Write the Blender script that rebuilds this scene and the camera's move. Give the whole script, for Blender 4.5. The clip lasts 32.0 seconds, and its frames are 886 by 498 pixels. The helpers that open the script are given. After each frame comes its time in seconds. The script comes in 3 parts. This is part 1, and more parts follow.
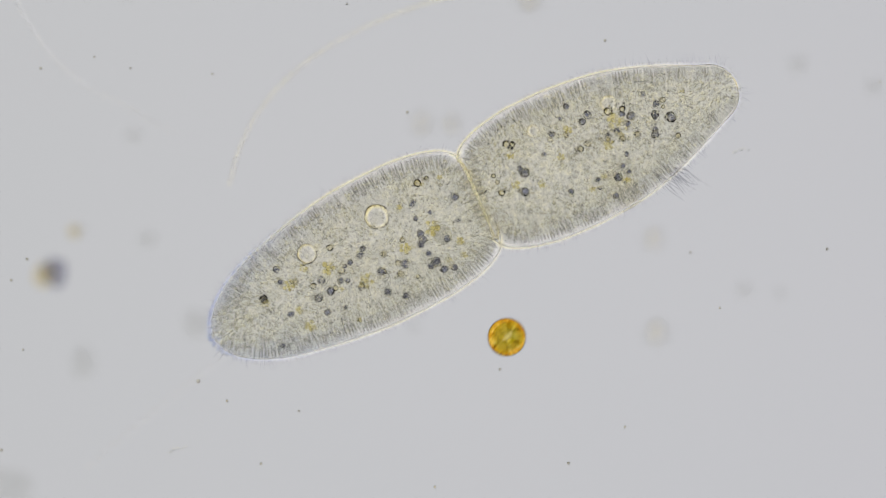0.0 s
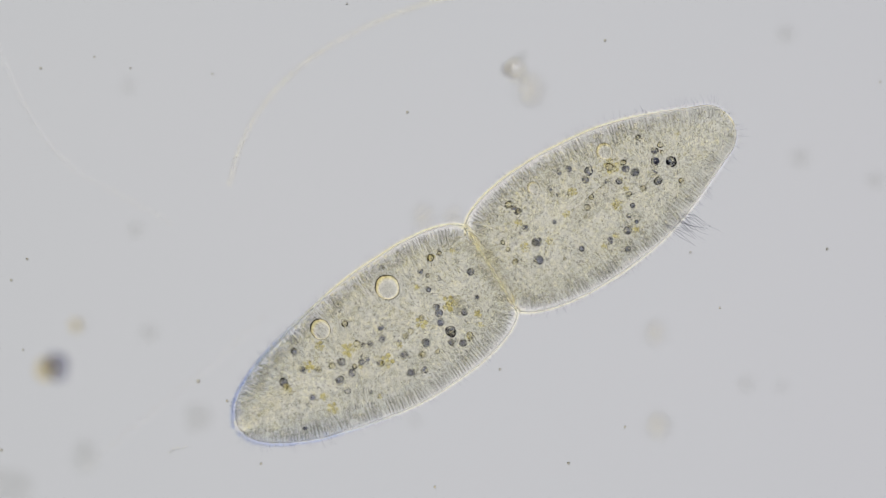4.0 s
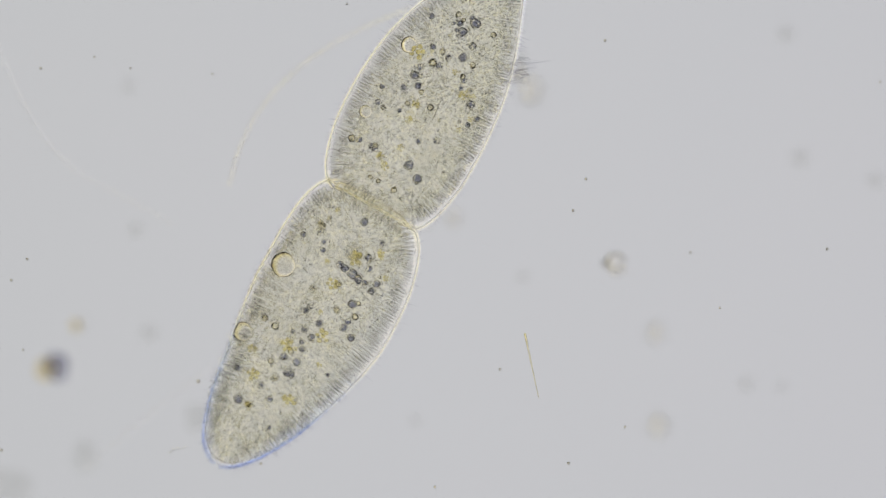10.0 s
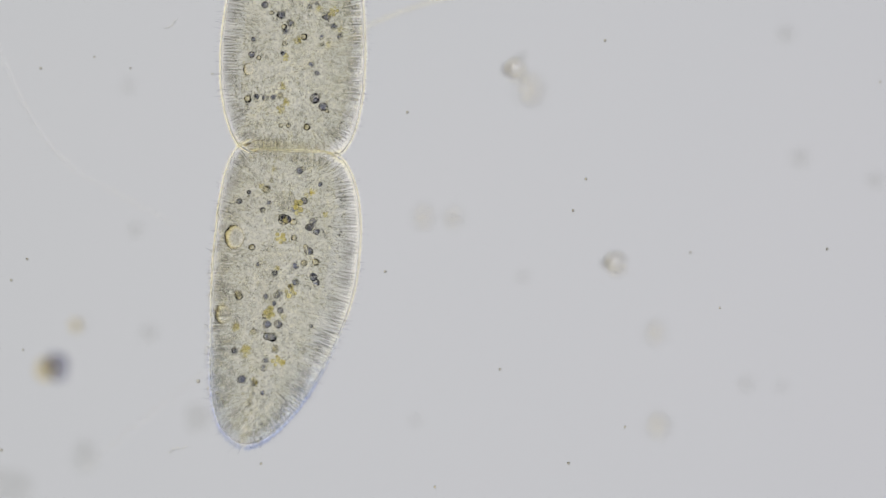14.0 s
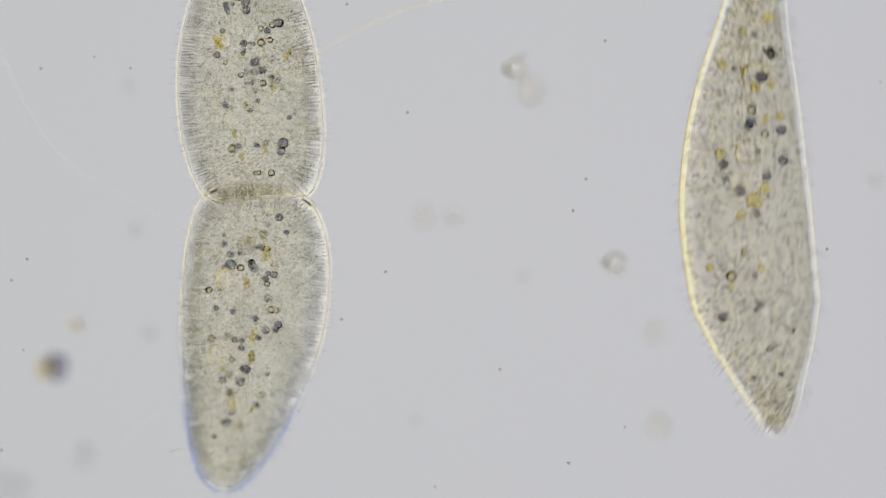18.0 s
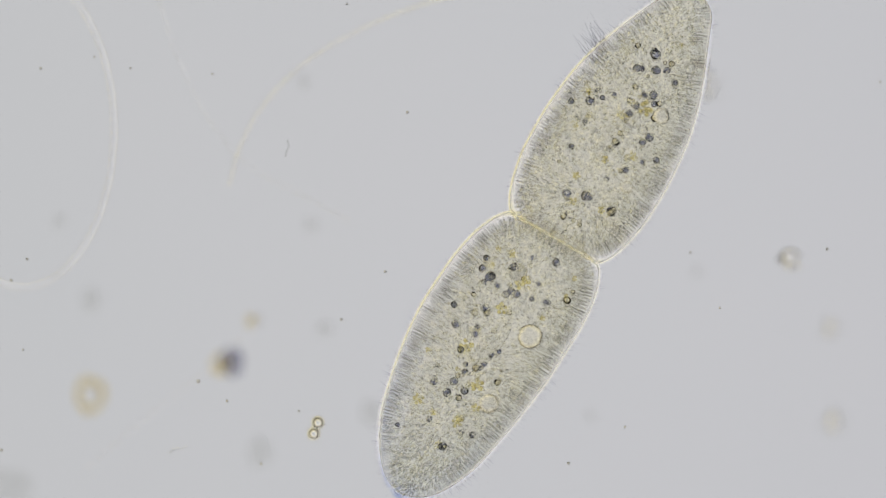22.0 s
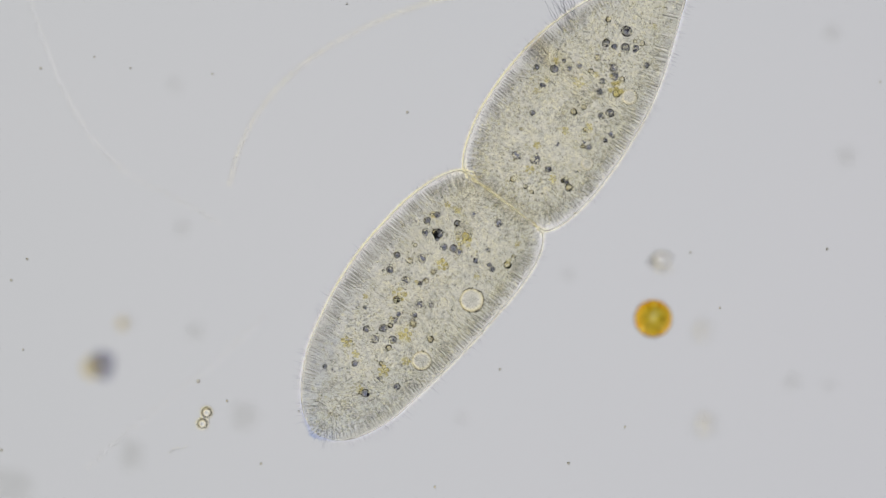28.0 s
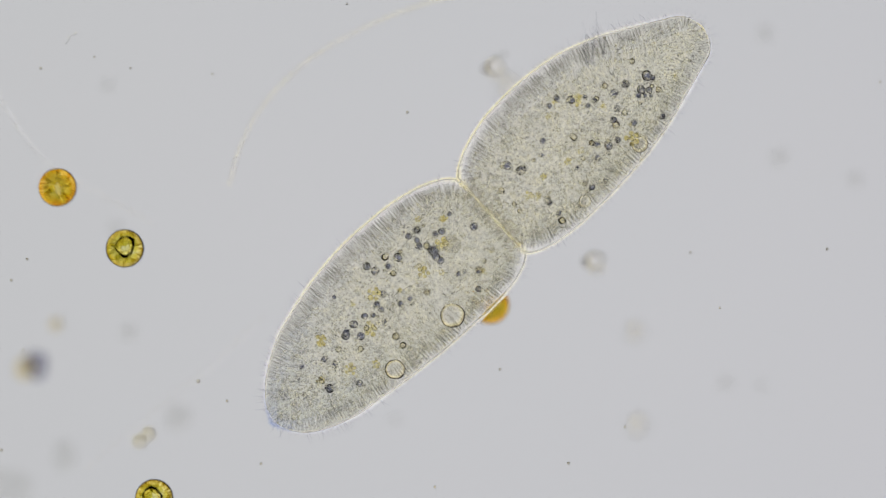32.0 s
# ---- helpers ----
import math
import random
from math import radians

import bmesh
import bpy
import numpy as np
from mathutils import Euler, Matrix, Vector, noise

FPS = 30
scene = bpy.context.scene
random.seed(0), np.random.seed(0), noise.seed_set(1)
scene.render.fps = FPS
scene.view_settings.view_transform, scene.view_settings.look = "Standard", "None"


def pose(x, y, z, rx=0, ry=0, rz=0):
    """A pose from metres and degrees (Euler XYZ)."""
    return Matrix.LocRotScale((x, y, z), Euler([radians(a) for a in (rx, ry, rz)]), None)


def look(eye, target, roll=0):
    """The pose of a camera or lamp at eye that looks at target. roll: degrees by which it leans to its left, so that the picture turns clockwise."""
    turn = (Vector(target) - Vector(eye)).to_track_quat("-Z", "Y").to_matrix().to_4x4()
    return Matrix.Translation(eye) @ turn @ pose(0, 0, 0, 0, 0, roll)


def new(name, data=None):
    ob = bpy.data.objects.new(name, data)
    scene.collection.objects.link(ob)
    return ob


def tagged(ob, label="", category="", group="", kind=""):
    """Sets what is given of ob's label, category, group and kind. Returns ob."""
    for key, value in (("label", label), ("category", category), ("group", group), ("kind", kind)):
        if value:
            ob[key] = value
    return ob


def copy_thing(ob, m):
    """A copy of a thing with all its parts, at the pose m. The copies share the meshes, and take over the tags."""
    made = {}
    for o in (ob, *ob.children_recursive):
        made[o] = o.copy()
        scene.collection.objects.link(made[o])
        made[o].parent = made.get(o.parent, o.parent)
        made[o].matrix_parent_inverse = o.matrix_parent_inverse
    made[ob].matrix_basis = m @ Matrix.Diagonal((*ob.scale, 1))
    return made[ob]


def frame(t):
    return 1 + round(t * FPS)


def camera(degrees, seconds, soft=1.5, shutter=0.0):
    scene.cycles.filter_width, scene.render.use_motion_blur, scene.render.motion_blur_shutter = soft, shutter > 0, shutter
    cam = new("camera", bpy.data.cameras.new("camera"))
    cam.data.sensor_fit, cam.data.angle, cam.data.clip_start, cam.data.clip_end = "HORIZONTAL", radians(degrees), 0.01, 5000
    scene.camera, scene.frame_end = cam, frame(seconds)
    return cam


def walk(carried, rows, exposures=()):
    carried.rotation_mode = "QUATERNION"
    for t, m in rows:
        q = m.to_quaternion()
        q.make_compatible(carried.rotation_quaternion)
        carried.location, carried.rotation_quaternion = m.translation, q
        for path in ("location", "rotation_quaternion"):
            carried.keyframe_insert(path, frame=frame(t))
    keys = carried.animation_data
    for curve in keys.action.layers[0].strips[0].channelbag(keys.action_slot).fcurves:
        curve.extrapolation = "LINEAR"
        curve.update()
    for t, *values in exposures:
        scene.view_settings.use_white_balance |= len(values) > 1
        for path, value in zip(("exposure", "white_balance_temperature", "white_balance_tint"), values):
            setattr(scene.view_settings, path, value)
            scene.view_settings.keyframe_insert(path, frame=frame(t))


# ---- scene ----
# A water drop on a microscope slide, seen in bright field. Scale: 10 mm here stands for one micrometre.
U = 0.0025                     # a quarter micrometre
SPAN, TALL = 1568, 882         # the field's width and height in that unit
LENS = 6.0
EYE = SPAN / 2 * U / math.tan(radians(LENS / 2))
SLIDE_TOP, SLIDE_LOW, LAMP_PLATE, PLATE = -0.52, -1.0, -50.0, 31.0

cam = camera(LENS, 32.0, soft=1.0, shutter=0.1)
cam.data.dof.use_dof = True
cam.data.dof.focus_distance = EYE
cam.data.dof.aperture_fstop = 0.12
walk(cam, [(0, look((0, 0, EYE), (0, 0, 0))), (32, look((0, 0, EYE), (0, 0, 0)))])

# ---- light: a lamp under an opal plate, below the slide ----
world = bpy.data.worlds.new("dim_room")
world.use_nodes = True
world.node_tree.nodes["Background"].inputs[0].default_value = (0.9, 0.95, 1.0, 1)
world.node_tree.nodes["Background"].inputs[1].default_value = 0.03
scene.world = world
lamp_data = bpy.data.lights.new("illuminator", "AREA")
lamp_data.shape, lamp_data.size, lamp_data.energy = "SQUARE", 7.5, 2800 * 6.25 * 1.5 * 1.06
lamp_data.color = (0.972, 0.976, 1.0)
lamp = new("illuminator", lamp_data)
lamp.matrix_world = look((0.4, 0.1, -100), (0.4, 0.1, -50))
scene.view_settings.exposure = 0.0
# many clear skins lie over one another
scene.cycles.max_bounces = scene.cycles.transmission_bounces = scene.cycles.transparent_max_bounces = 48


def spot(x, y, z=0.0):
    """The place at height z that stands at x, y of the field (x to the right, y down)."""
    f = (EYE - z) / EYE * U
    return Vector(((x - SPAN / 2) * f, (TALL / 2 - y) * f, z))


# ---- materials ----
def shader(name):
    m = bpy.data.materials.new(name)
    m.use_nodes = True
    t = m.node_tree
    t.nodes.clear()
    return m, t, t.nodes.new("ShaderNodeOutputMaterial")


def mottle(t, dark, light, scale, detail=4.0, low=0.35, high=0.65):
    """A colour that varies with noise between two tints."""
    co = t.nodes.new("ShaderNodeTexCoord")
    no = t.nodes.new("ShaderNodeTexNoise")
    no.inputs["Scale"].default_value, no.inputs["Detail"].default_value = scale, detail
    t.links.new(co.outputs["Object"], no.inputs["Vector"])
    ra = t.nodes.new("ShaderNodeValToRGB")
    ra.color_ramp.elements[0].position, ra.color_ramp.elements[1].position = low, high
    ra.color_ramp.elements[0].color, ra.color_ramp.elements[1].color = (*dark, 1), (*light, 1)
    t.links.new(no.outputs["Fac"], ra.inputs["Fac"])
    return ra.outputs["Color"]


def clear(name, dark, light, scale=20.0, low=0.35, high=0.65):
    """Thin see-through matter that only tints the light."""
    m, t, out = shader(name)
    b = t.nodes.new("ShaderNodeBsdfTransparent")
    t.links.new(mottle(t, dark, light, scale, low=low, high=high), b.inputs["Color"])
    t.links.new(b.outputs[0], out.inputs["Surface"])
    return m


def jelly(name, dark, light, ior, scale=20.0, rough=0.0, bump=0.0, bump_scale=60.0, low=0.35, high=0.65, kind="ShaderNodeBsdfRefraction"):
    """See-through matter that bends the light."""
    m, t, out = shader(name)
    b = t.nodes.new(kind)
    b.inputs["IOR"].default_value, b.inputs["Roughness"].default_value = ior, rough
    t.links.new(mottle(t, dark, light, scale, low=low, high=high), b.inputs["Color"])
    if bump:
        co, no, bu = t.nodes.new("ShaderNodeTexCoord"), t.nodes.new("ShaderNodeTexNoise"), t.nodes.new("ShaderNodeBump")
        no.inputs["Scale"].default_value = bump_scale
        bu.inputs["Strength"].default_value, bu.inputs["Distance"].default_value = bump, 0.03
        t.links.new(co.outputs["Object"], no.inputs["Vector"])
        t.links.new(no.outputs["Fac"], bu.inputs["Height"])
        t.links.new(bu.outputs[0], b.inputs["Normal"])
    t.links.new(b.outputs[0], out.inputs["Surface"])
    return m


def solid(name, dark, light, scale=8.0, rough=0.6, metal=0.0):
    m, t, out = shader(name)
    b = t.nodes.new("ShaderNodeBsdfPrincipled")
    b.inputs["Roughness"].default_value, b.inputs["Metallic"].default_value = rough, metal
    t.links.new(mottle(t, dark, light, scale), b.inputs["Base Color"])
    t.links.new(b.outputs[0], out.inputs["Surface"])
    return m


def painted_opal():
    """Opal glass, whiter then straw-coloured towards its rim, cooler on one side: painted-in light."""
    m, t, out = shader("painted_opal")
    b = t.nodes.new("ShaderNodeBsdfTranslucent")
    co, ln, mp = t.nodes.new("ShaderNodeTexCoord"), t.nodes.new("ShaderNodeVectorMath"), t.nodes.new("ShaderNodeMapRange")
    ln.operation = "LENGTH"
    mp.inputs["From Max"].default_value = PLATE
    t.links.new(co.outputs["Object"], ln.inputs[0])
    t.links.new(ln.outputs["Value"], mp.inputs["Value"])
    # bright rings painted out of view for refracted edges; first stops tint the field
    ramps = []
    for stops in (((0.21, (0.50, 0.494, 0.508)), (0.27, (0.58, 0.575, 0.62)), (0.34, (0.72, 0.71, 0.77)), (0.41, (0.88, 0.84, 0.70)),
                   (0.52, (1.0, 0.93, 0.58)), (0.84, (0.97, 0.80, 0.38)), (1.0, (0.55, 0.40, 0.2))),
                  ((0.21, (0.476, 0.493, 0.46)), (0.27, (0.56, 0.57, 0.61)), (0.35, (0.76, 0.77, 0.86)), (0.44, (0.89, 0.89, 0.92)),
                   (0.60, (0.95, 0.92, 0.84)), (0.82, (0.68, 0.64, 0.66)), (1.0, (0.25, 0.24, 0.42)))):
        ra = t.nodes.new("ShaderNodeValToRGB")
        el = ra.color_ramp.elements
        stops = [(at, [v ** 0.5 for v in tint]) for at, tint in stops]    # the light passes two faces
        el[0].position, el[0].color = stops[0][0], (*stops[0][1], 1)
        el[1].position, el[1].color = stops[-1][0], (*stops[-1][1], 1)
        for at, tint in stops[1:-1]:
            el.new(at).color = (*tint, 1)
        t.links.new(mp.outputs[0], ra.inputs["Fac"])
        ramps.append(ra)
    # the cool side paints a bluish cast into right-hand edges
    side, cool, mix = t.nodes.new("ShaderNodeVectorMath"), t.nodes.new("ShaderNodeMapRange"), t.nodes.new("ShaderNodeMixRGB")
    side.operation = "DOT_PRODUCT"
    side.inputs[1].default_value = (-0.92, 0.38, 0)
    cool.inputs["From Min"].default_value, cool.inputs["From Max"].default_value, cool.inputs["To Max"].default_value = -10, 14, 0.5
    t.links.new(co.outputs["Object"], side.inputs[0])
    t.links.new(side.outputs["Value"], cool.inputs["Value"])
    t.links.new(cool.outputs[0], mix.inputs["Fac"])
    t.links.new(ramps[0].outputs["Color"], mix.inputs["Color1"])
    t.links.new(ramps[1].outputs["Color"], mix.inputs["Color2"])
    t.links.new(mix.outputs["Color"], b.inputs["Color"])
    t.links.new(b.outputs[0], out.inputs["Surface"])
    return m


OPAL = painted_opal()
GLASS = clear("slide_glass", (0.992, 0.995, 0.995), (0.998, 0.998, 0.998), 0.6)
HOUSING = solid("black_lacquer", (0.015, 0.015, 0.016), (0.03, 0.03, 0.032), 2.0, 0.5)
PELLICLE = jelly("pellicle_skin", (0.994, 0.991, 0.978), (1.0, 0.998, 0.988), 0.96, 30.0, kind="ShaderNodeBsdfGlass")
HALO = jelly("halo_shell", (0.999, 0.999, 1.0), (1.0, 1.0, 1.0), 1.0057, 30.0, kind="ShaderNodeBsdfGlass")
RIM = jelly("edge_refractor", (0.994, 0.991, 0.972), (0.998, 0.997, 0.983), 1.028, 30.0, kind="ShaderNodeBsdfGlass")
ENDOPLASM = clear("endoplasm_jelly", (0.986, 0.98, 0.948), (1.0, 0.996, 0.972), 50.0)
SLIPPER_SKIN = jelly("slipper_skin", (0.985, 0.98, 0.96), (0.998, 0.995, 0.98), 1.055, 30.0, kind="ShaderNodeBsdfGlass")
SLIPPER_BODY = clear("slipper_endoplasm", (0.86, 0.845, 0.79), (0.95, 0.935, 0.89), 14.0)
ROD = clear("trichocyst_rod", (0.947, 0.946, 0.939), (0.998, 0.997, 0.993), 16.0)
GRAIN = jelly("cytoplasm_grain", (0.992, 0.988, 0.955), (1.0, 1.0, 0.98), 1.075, 9.0)
DARK_GRAIN = clear("grey_grain", (0.835, 0.835, 0.845), (0.96, 0.955, 0.94), 9.0)
RING_FOOD = jelly("ring_food", (0.84, 0.85, 0.86), (0.98, 0.97, 0.92), 1.5, 25.0)
DARK_FOOD = jelly("dark_food", (0.44, 0.46, 0.60), (0.67, 0.69, 0.80), 1.26, 25.0)
OLIVE_FOOD = jelly("olive_food", (0.86, 0.82, 0.56), (1.0, 0.97, 0.76), 1.18, 70.0)
VACUOLE = jelly("vacuole_water", (0.995, 0.99, 1.0), (1.0, 1.0, 1.0), 1.17, 60.0, bump=0.1, bump_scale=90.0)
GLEAM = jelly("vacuole_gleam", (0.99, 0.985, 1.0), (1.0, 1.0, 1.0), 1.11, 60.0)
BIG_FOOD = jelly("grey_food", (0.84, 0.84, 0.83), (0.93, 0.92, 0.89), 1.03, 60.0)
NUCLEUS = jelly("nucleus_fibre", (0.93, 0.93, 0.925), (0.99, 0.985, 0.975), 1.03, 25.0)
CILIUM = clear("cilium", (0.88, 0.88, 0.905), (0.95, 0.95, 0.965), 10.0)
BLUE_FRINGE = clear("blue_fringe_tint", (0.957, 0.965, 0.989), (0.975, 0.982, 0.997), 10.0)
ORAL = clear("oral_cilium", (0.82, 0.82, 0.835), (0.93, 0.93, 0.94), 10.0)
ALGA_WALL = jelly("alga_wall", (0.90, 0.80, 0.40), (0.995, 0.94, 0.58), 1.12, 45.0)
ALGA_WALL_GREEN = jelly("alga_wall_green", (0.90, 0.89, 0.60), (0.99, 0.98, 0.80), 1.14, 45.0)
ALGA_RIM = clear("alga_rim", (0.955, 0.885, 0.70), (0.99, 0.94, 0.80), 30.0)
ALGA_RIM_GREEN = clear("alga_rim_green", (0.91, 0.88, 0.74), (0.97, 0.945, 0.84), 30.0)
ALGA_PLASTID = jelly("alga_plastid", (0.78, 0.77, 0.42), (0.97, 0.95, 0.66), 1.03, 60.0)
ALGA_CORE = jelly("alga_core", (0.99, 0.985, 0.88), (1.0, 1.0, 0.95), 1.24, 20.0)
ALGA_STARCH = jelly("alga_starch", (0.98, 0.96, 0.70), (1.0, 1.0, 0.9), 1.08, 20.0)
DEBRIS_DARK = clear("dark_debris", (0.66, 0.64, 0.64), (0.86, 0.84, 0.81), 9.0)
DEBRIS_SHADE = clear("pale_debris_shade", (0.91, 0.91, 0.905), (0.97, 0.97, 0.96), 9.0)
SHELL = clear("faint_shell", (0.955, 0.955, 0.95), (0.985, 0.985, 0.98), 9.0)
GLEAM_LENS = jelly("gleam_lens", (0.98, 0.98, 0.985), (1.0, 1.0, 1.0), 1.35, 12.0)
BUBBLE_WALL = jelly("bubble_wall", (0.96, 0.96, 0.97), (0.99, 0.99, 0.99), 1.12, 12.0)
LENSLET = jelly("glassy_lenslet", (0.99, 0.985, 0.995), (1.0, 1.0, 1.0), 1.36, 12.0)
FLAKE = jelly("faint_flake", (0.93, 0.93, 0.92), (1.0, 1.0, 0.99), 1.05, 12.0)
SMUDGE = clear("smudge", (0.52, 0.52, 0.60), (0.80, 0.80, 0.84), 12.0)
AMBER_TINT = clear("amber_tint", (0.93, 0.84, 0.62), (0.98, 0.94, 0.82), 12.0)
NEEDLE = jelly("needle_crystal", (0.82, 0.80, 0.70), (0.94, 0.92, 0.82), 1.15, 12.0)
DUST = jelly("dust", (0.86, 0.86, 0.87), (0.97, 0.97, 0.97), 1.42, 60.0)
FIBRE = jelly("pale_fibre", (1.0, 1.0, 0.975), (1.0, 1.0, 1.0), 1.2, 5.0)
FIBRE_DIM = jelly("dim_fibre", (0.99, 0.99, 0.985), (1.0, 1.0, 1.0), 1.06, 5.0)
FILM = jelly("bubble_film", (0.985, 0.985, 0.98), (1.0, 1.0, 1.0), 1.1, 5.0)


# ---- mesh helpers ----
def part(name, bm, material, parent=None, label="", smooth=True):
    """Links a bmesh as one mesh object, under a thing or a part."""
    me = bpy.data.meshes.new(name)
    for f in bm.faces:
        f.smooth = smooth
    bm.to_mesh(me)
    bm.free()
    me.materials.append(material)
    ob = new(name, me)
    ob.parent = parent
    return tagged(ob, label)


def from_lists(name, verts, faces, material, parent=None, label="", kind=""):
    me = bpy.data.meshes.new(name)
    me.from_pydata(verts, [], faces)
    me.polygons.foreach_set("use_smooth", [True] * len(me.polygons))
    me.update()
    me.materials.append(material)
    ob = new(name, me)
    ob.parent = parent
    return tagged(ob, label, kind=kind)


TABLES = {}


def curve_of(profile, s):
    """A half-width between the stops of a profile, smoothly, with round ends."""
    key = id(profile)
    if key not in TABLES:
        x, y = np.array([p[0] for p in profile]), np.array([p[1] for p in profile]) ** 2.0
        h, d = np.diff(x), np.diff(y) / np.diff(x)
        m = np.concatenate([[d[0]], np.where(d[:-1] * d[1:] > 0, 2 * d[:-1] * d[1:] / (d[:-1] + d[1:] + 1e-9), 0), [d[-1]]])
        at = np.linspace(0, 1, 1601)
        k = np.clip(np.searchsorted(x, at, "right") - 1, 0, len(h) - 1)
        u = (at - x[k]) / h[k]
        rows = ((1 + 2 * u) * (1 - u) ** 2 * y[k] + u * (1 - u) ** 2 * h[k] * m[k] + u * u * (3 - 2 * u) * y[k + 1] + u * u * (u - 1) * h[k] * m[k + 1])
        TABLES[key] = rows.tolist()
    table = TABLES[key]
    f = min(max(s, 0.0), 1.0) * 1600
    n = min(int(f), 1599)
    return max(table[n] + (table[n + 1] - table[n]) * (f - n), 0.0) ** 0.5


def girth(profile, s, a):
    """How far the hind half is flattened towards its tip."""
    if profile is not REAR:
        return 1.0
    u = min(max((s - 0.35) / 0.6, 0.0), 1.0)
    return 1 - 0.2 * u * u * (3 - 2 * u) * math.cos(a + math.pi / 4) ** 2


def hull(profile, length, bow, inset=0.0, rings=56, around=48, squash=(1, 1), open_end=False):
    """A long body round a bowed axis along +x. profile: (share of the length, half-width)."""
    bm = bmesh.new()
    rows = []
    full = [k / 4000 for k in range(4001) if curve_of(profile, k / 4000) > inset + 1]
    s0, s1 = (0.0 if open_end else full[0] + min(inset, 10) / length, full[-1])
    for i in range(rings + 1):
        u = i / rings
        s = s0 + (s1 - s0) * (0.5 - 0.5 * math.cos(math.pi * u))
        r = max(curve_of(profile, s) - inset, 0.0) * U
        x = (s * length - (6 if open_end else 0)) * U
        y0 = bow * U * math.sin(math.pi * min(s * 1.05, 1)) 
        if i == rings or i == 0 and not open_end:
            rows.append([bm.verts.new((x, y0, 0))])
        else:
            r = max(r, 0.004)
            rows.append([bm.verts.new((x, y0 + r * squash[0] * girth(profile, s, a) * math.cos(a), r * squash[1] * girth(profile, s, a) * math.sin(a)))
                         for a in (2 * math.pi * j / around for j in range(around))])
    for a, b in zip(rows, rows[1:]):
        for j in range(around):
            k = (j + 1) % around
            if len(a) == 1:
                bm.faces.new((a[0], b[k], b[j]))
            elif len(b) == 1:
                bm.faces.new((a[j], a[k], b[0]))
            else:
                bm.faces.new((a[j], a[k], b[k], b[j]))
    bmesh.ops.recalc_face_normals(bm, faces=bm.faces[:])
    return bm


def ball(r, sub=2, squash=(1, 1, 1), rough=0.0, seed=0):
    bm = bmesh.new()
    bmesh.ops.create_icosphere(bm, subdivisions=sub, radius=r)
    for v in bm.verts:
        if rough:
            v.co *= 1 + rough * noise.noise(v.co / r * 1.3 + Vector((seed * 7.3, seed, 0)))
        v.co = Vector((v.co.x * squash[0], v.co.y * squash[1], v.co.z * squash[2]))
    return bm


def cluster(r, rnd):
    """A food ball of many small round lumps."""
    bm = bmesh.new()
    for n in range(6):
        q = rnd.uniform(0.22, 0.36) * r * U
        a, d = n * 1.2566 + rnd.uniform(-.2, .2), (0.62 * r * U if n else 0)
        bmesh.ops.create_icosphere(bm, subdivisions=2, radius=q, matrix=Matrix.Translation((d * math.cos(a), d * math.sin(a), rnd.uniform(-.3, .3) * r * U)))
    return bm


def spike(verts, faces, a, b, ra, rb, sides=4, bend=None):
    """Adds a thin tapered rod from a to b, bent over its middle."""
    axis = (b - a).normalized()
    p = axis.orthogonal().normalized()
    q = axis.cross(p)
    stops = [(a, ra), (b, rb)] if bend is None else [(a, ra), ((a + b) / 2 + bend, (ra + rb) / 2), (b, rb)]
    base = len(verts)
    for c, r in stops:
        for j in range(sides):
            w = 2 * math.pi * j / sides
            verts.append(c + p * (r * math.cos(w)) + q * (r * math.sin(w)))
    n = len(stops)
    for i in range(n - 1):
        for j in range(sides):
            k = (j + 1) % sides
            o = base + i * sides
            faces.append((o + j, o + k, o + sides + k, o + sides + j))
    faces.append(tuple(base + j for j in reversed(range(sides))))
    faces.append(tuple(base + (n - 1) * sides + j for j in range(sides)))


OCTA = np.array([(1, 0, 0), (-1, 0, 0), (0, 1, 0), (0, -1, 0), (0, 0, 1), (0, 0, -1)], float)
OCTA_FACES = np.array([(0, 2, 4), (2, 1, 4), (1, 3, 4), (3, 0, 4), (2, 0, 5), (1, 2, 5), (3, 1, 5), (0, 3, 5)])


def scatter(name, places, mat, parent, label, smooth=False, rnd=random, flat=1.0):
    """Many small eight-sided grains in one mesh, each turned at random: x, y, z, radius of each."""
    verts, faces = [], []
    for x, y, z, r in places:
        turn = np.array(Euler((rnd.uniform(-.4, .4), rnd.uniform(-.4, .4), rnd.uniform(0, 6.28))).to_matrix())
        faces.extend((OCTA_FACES + len(verts)).tolist())
        verts.extend((OCTA * (1, 1, flat) @ turn.T * r + (x, y, z)).tolist())
    ob = from_lists(name, verts, faces, mat, parent, label, "stuff")
    ob.data.polygons.foreach_set("use_smooth", [smooth] * len(ob.data.polygons))
    return ob


def skin(profile, length, bow, s, a, depth, squash=(1, 1)):
    """A place under the skin at share s, angle a, at that depth, and the outward way there."""
    r = max(curve_of(profile, s) * girth(profile, s, a) - depth, 1) * U
    y0 = bow * U * math.sin(math.pi * min(s * 1.05, 1))
    slope = (curve_of(profile, min(s + 0.02, 1)) - curve_of(profile, max(s - 0.02, 0))) / (0.04 * length)
    out = Vector((-slope, math.cos(a), math.sin(a))).normalized()
    return Vector((s * length * U, y0 + r * squash[0] * math.cos(a), r * squash[1] * math.sin(a))), out


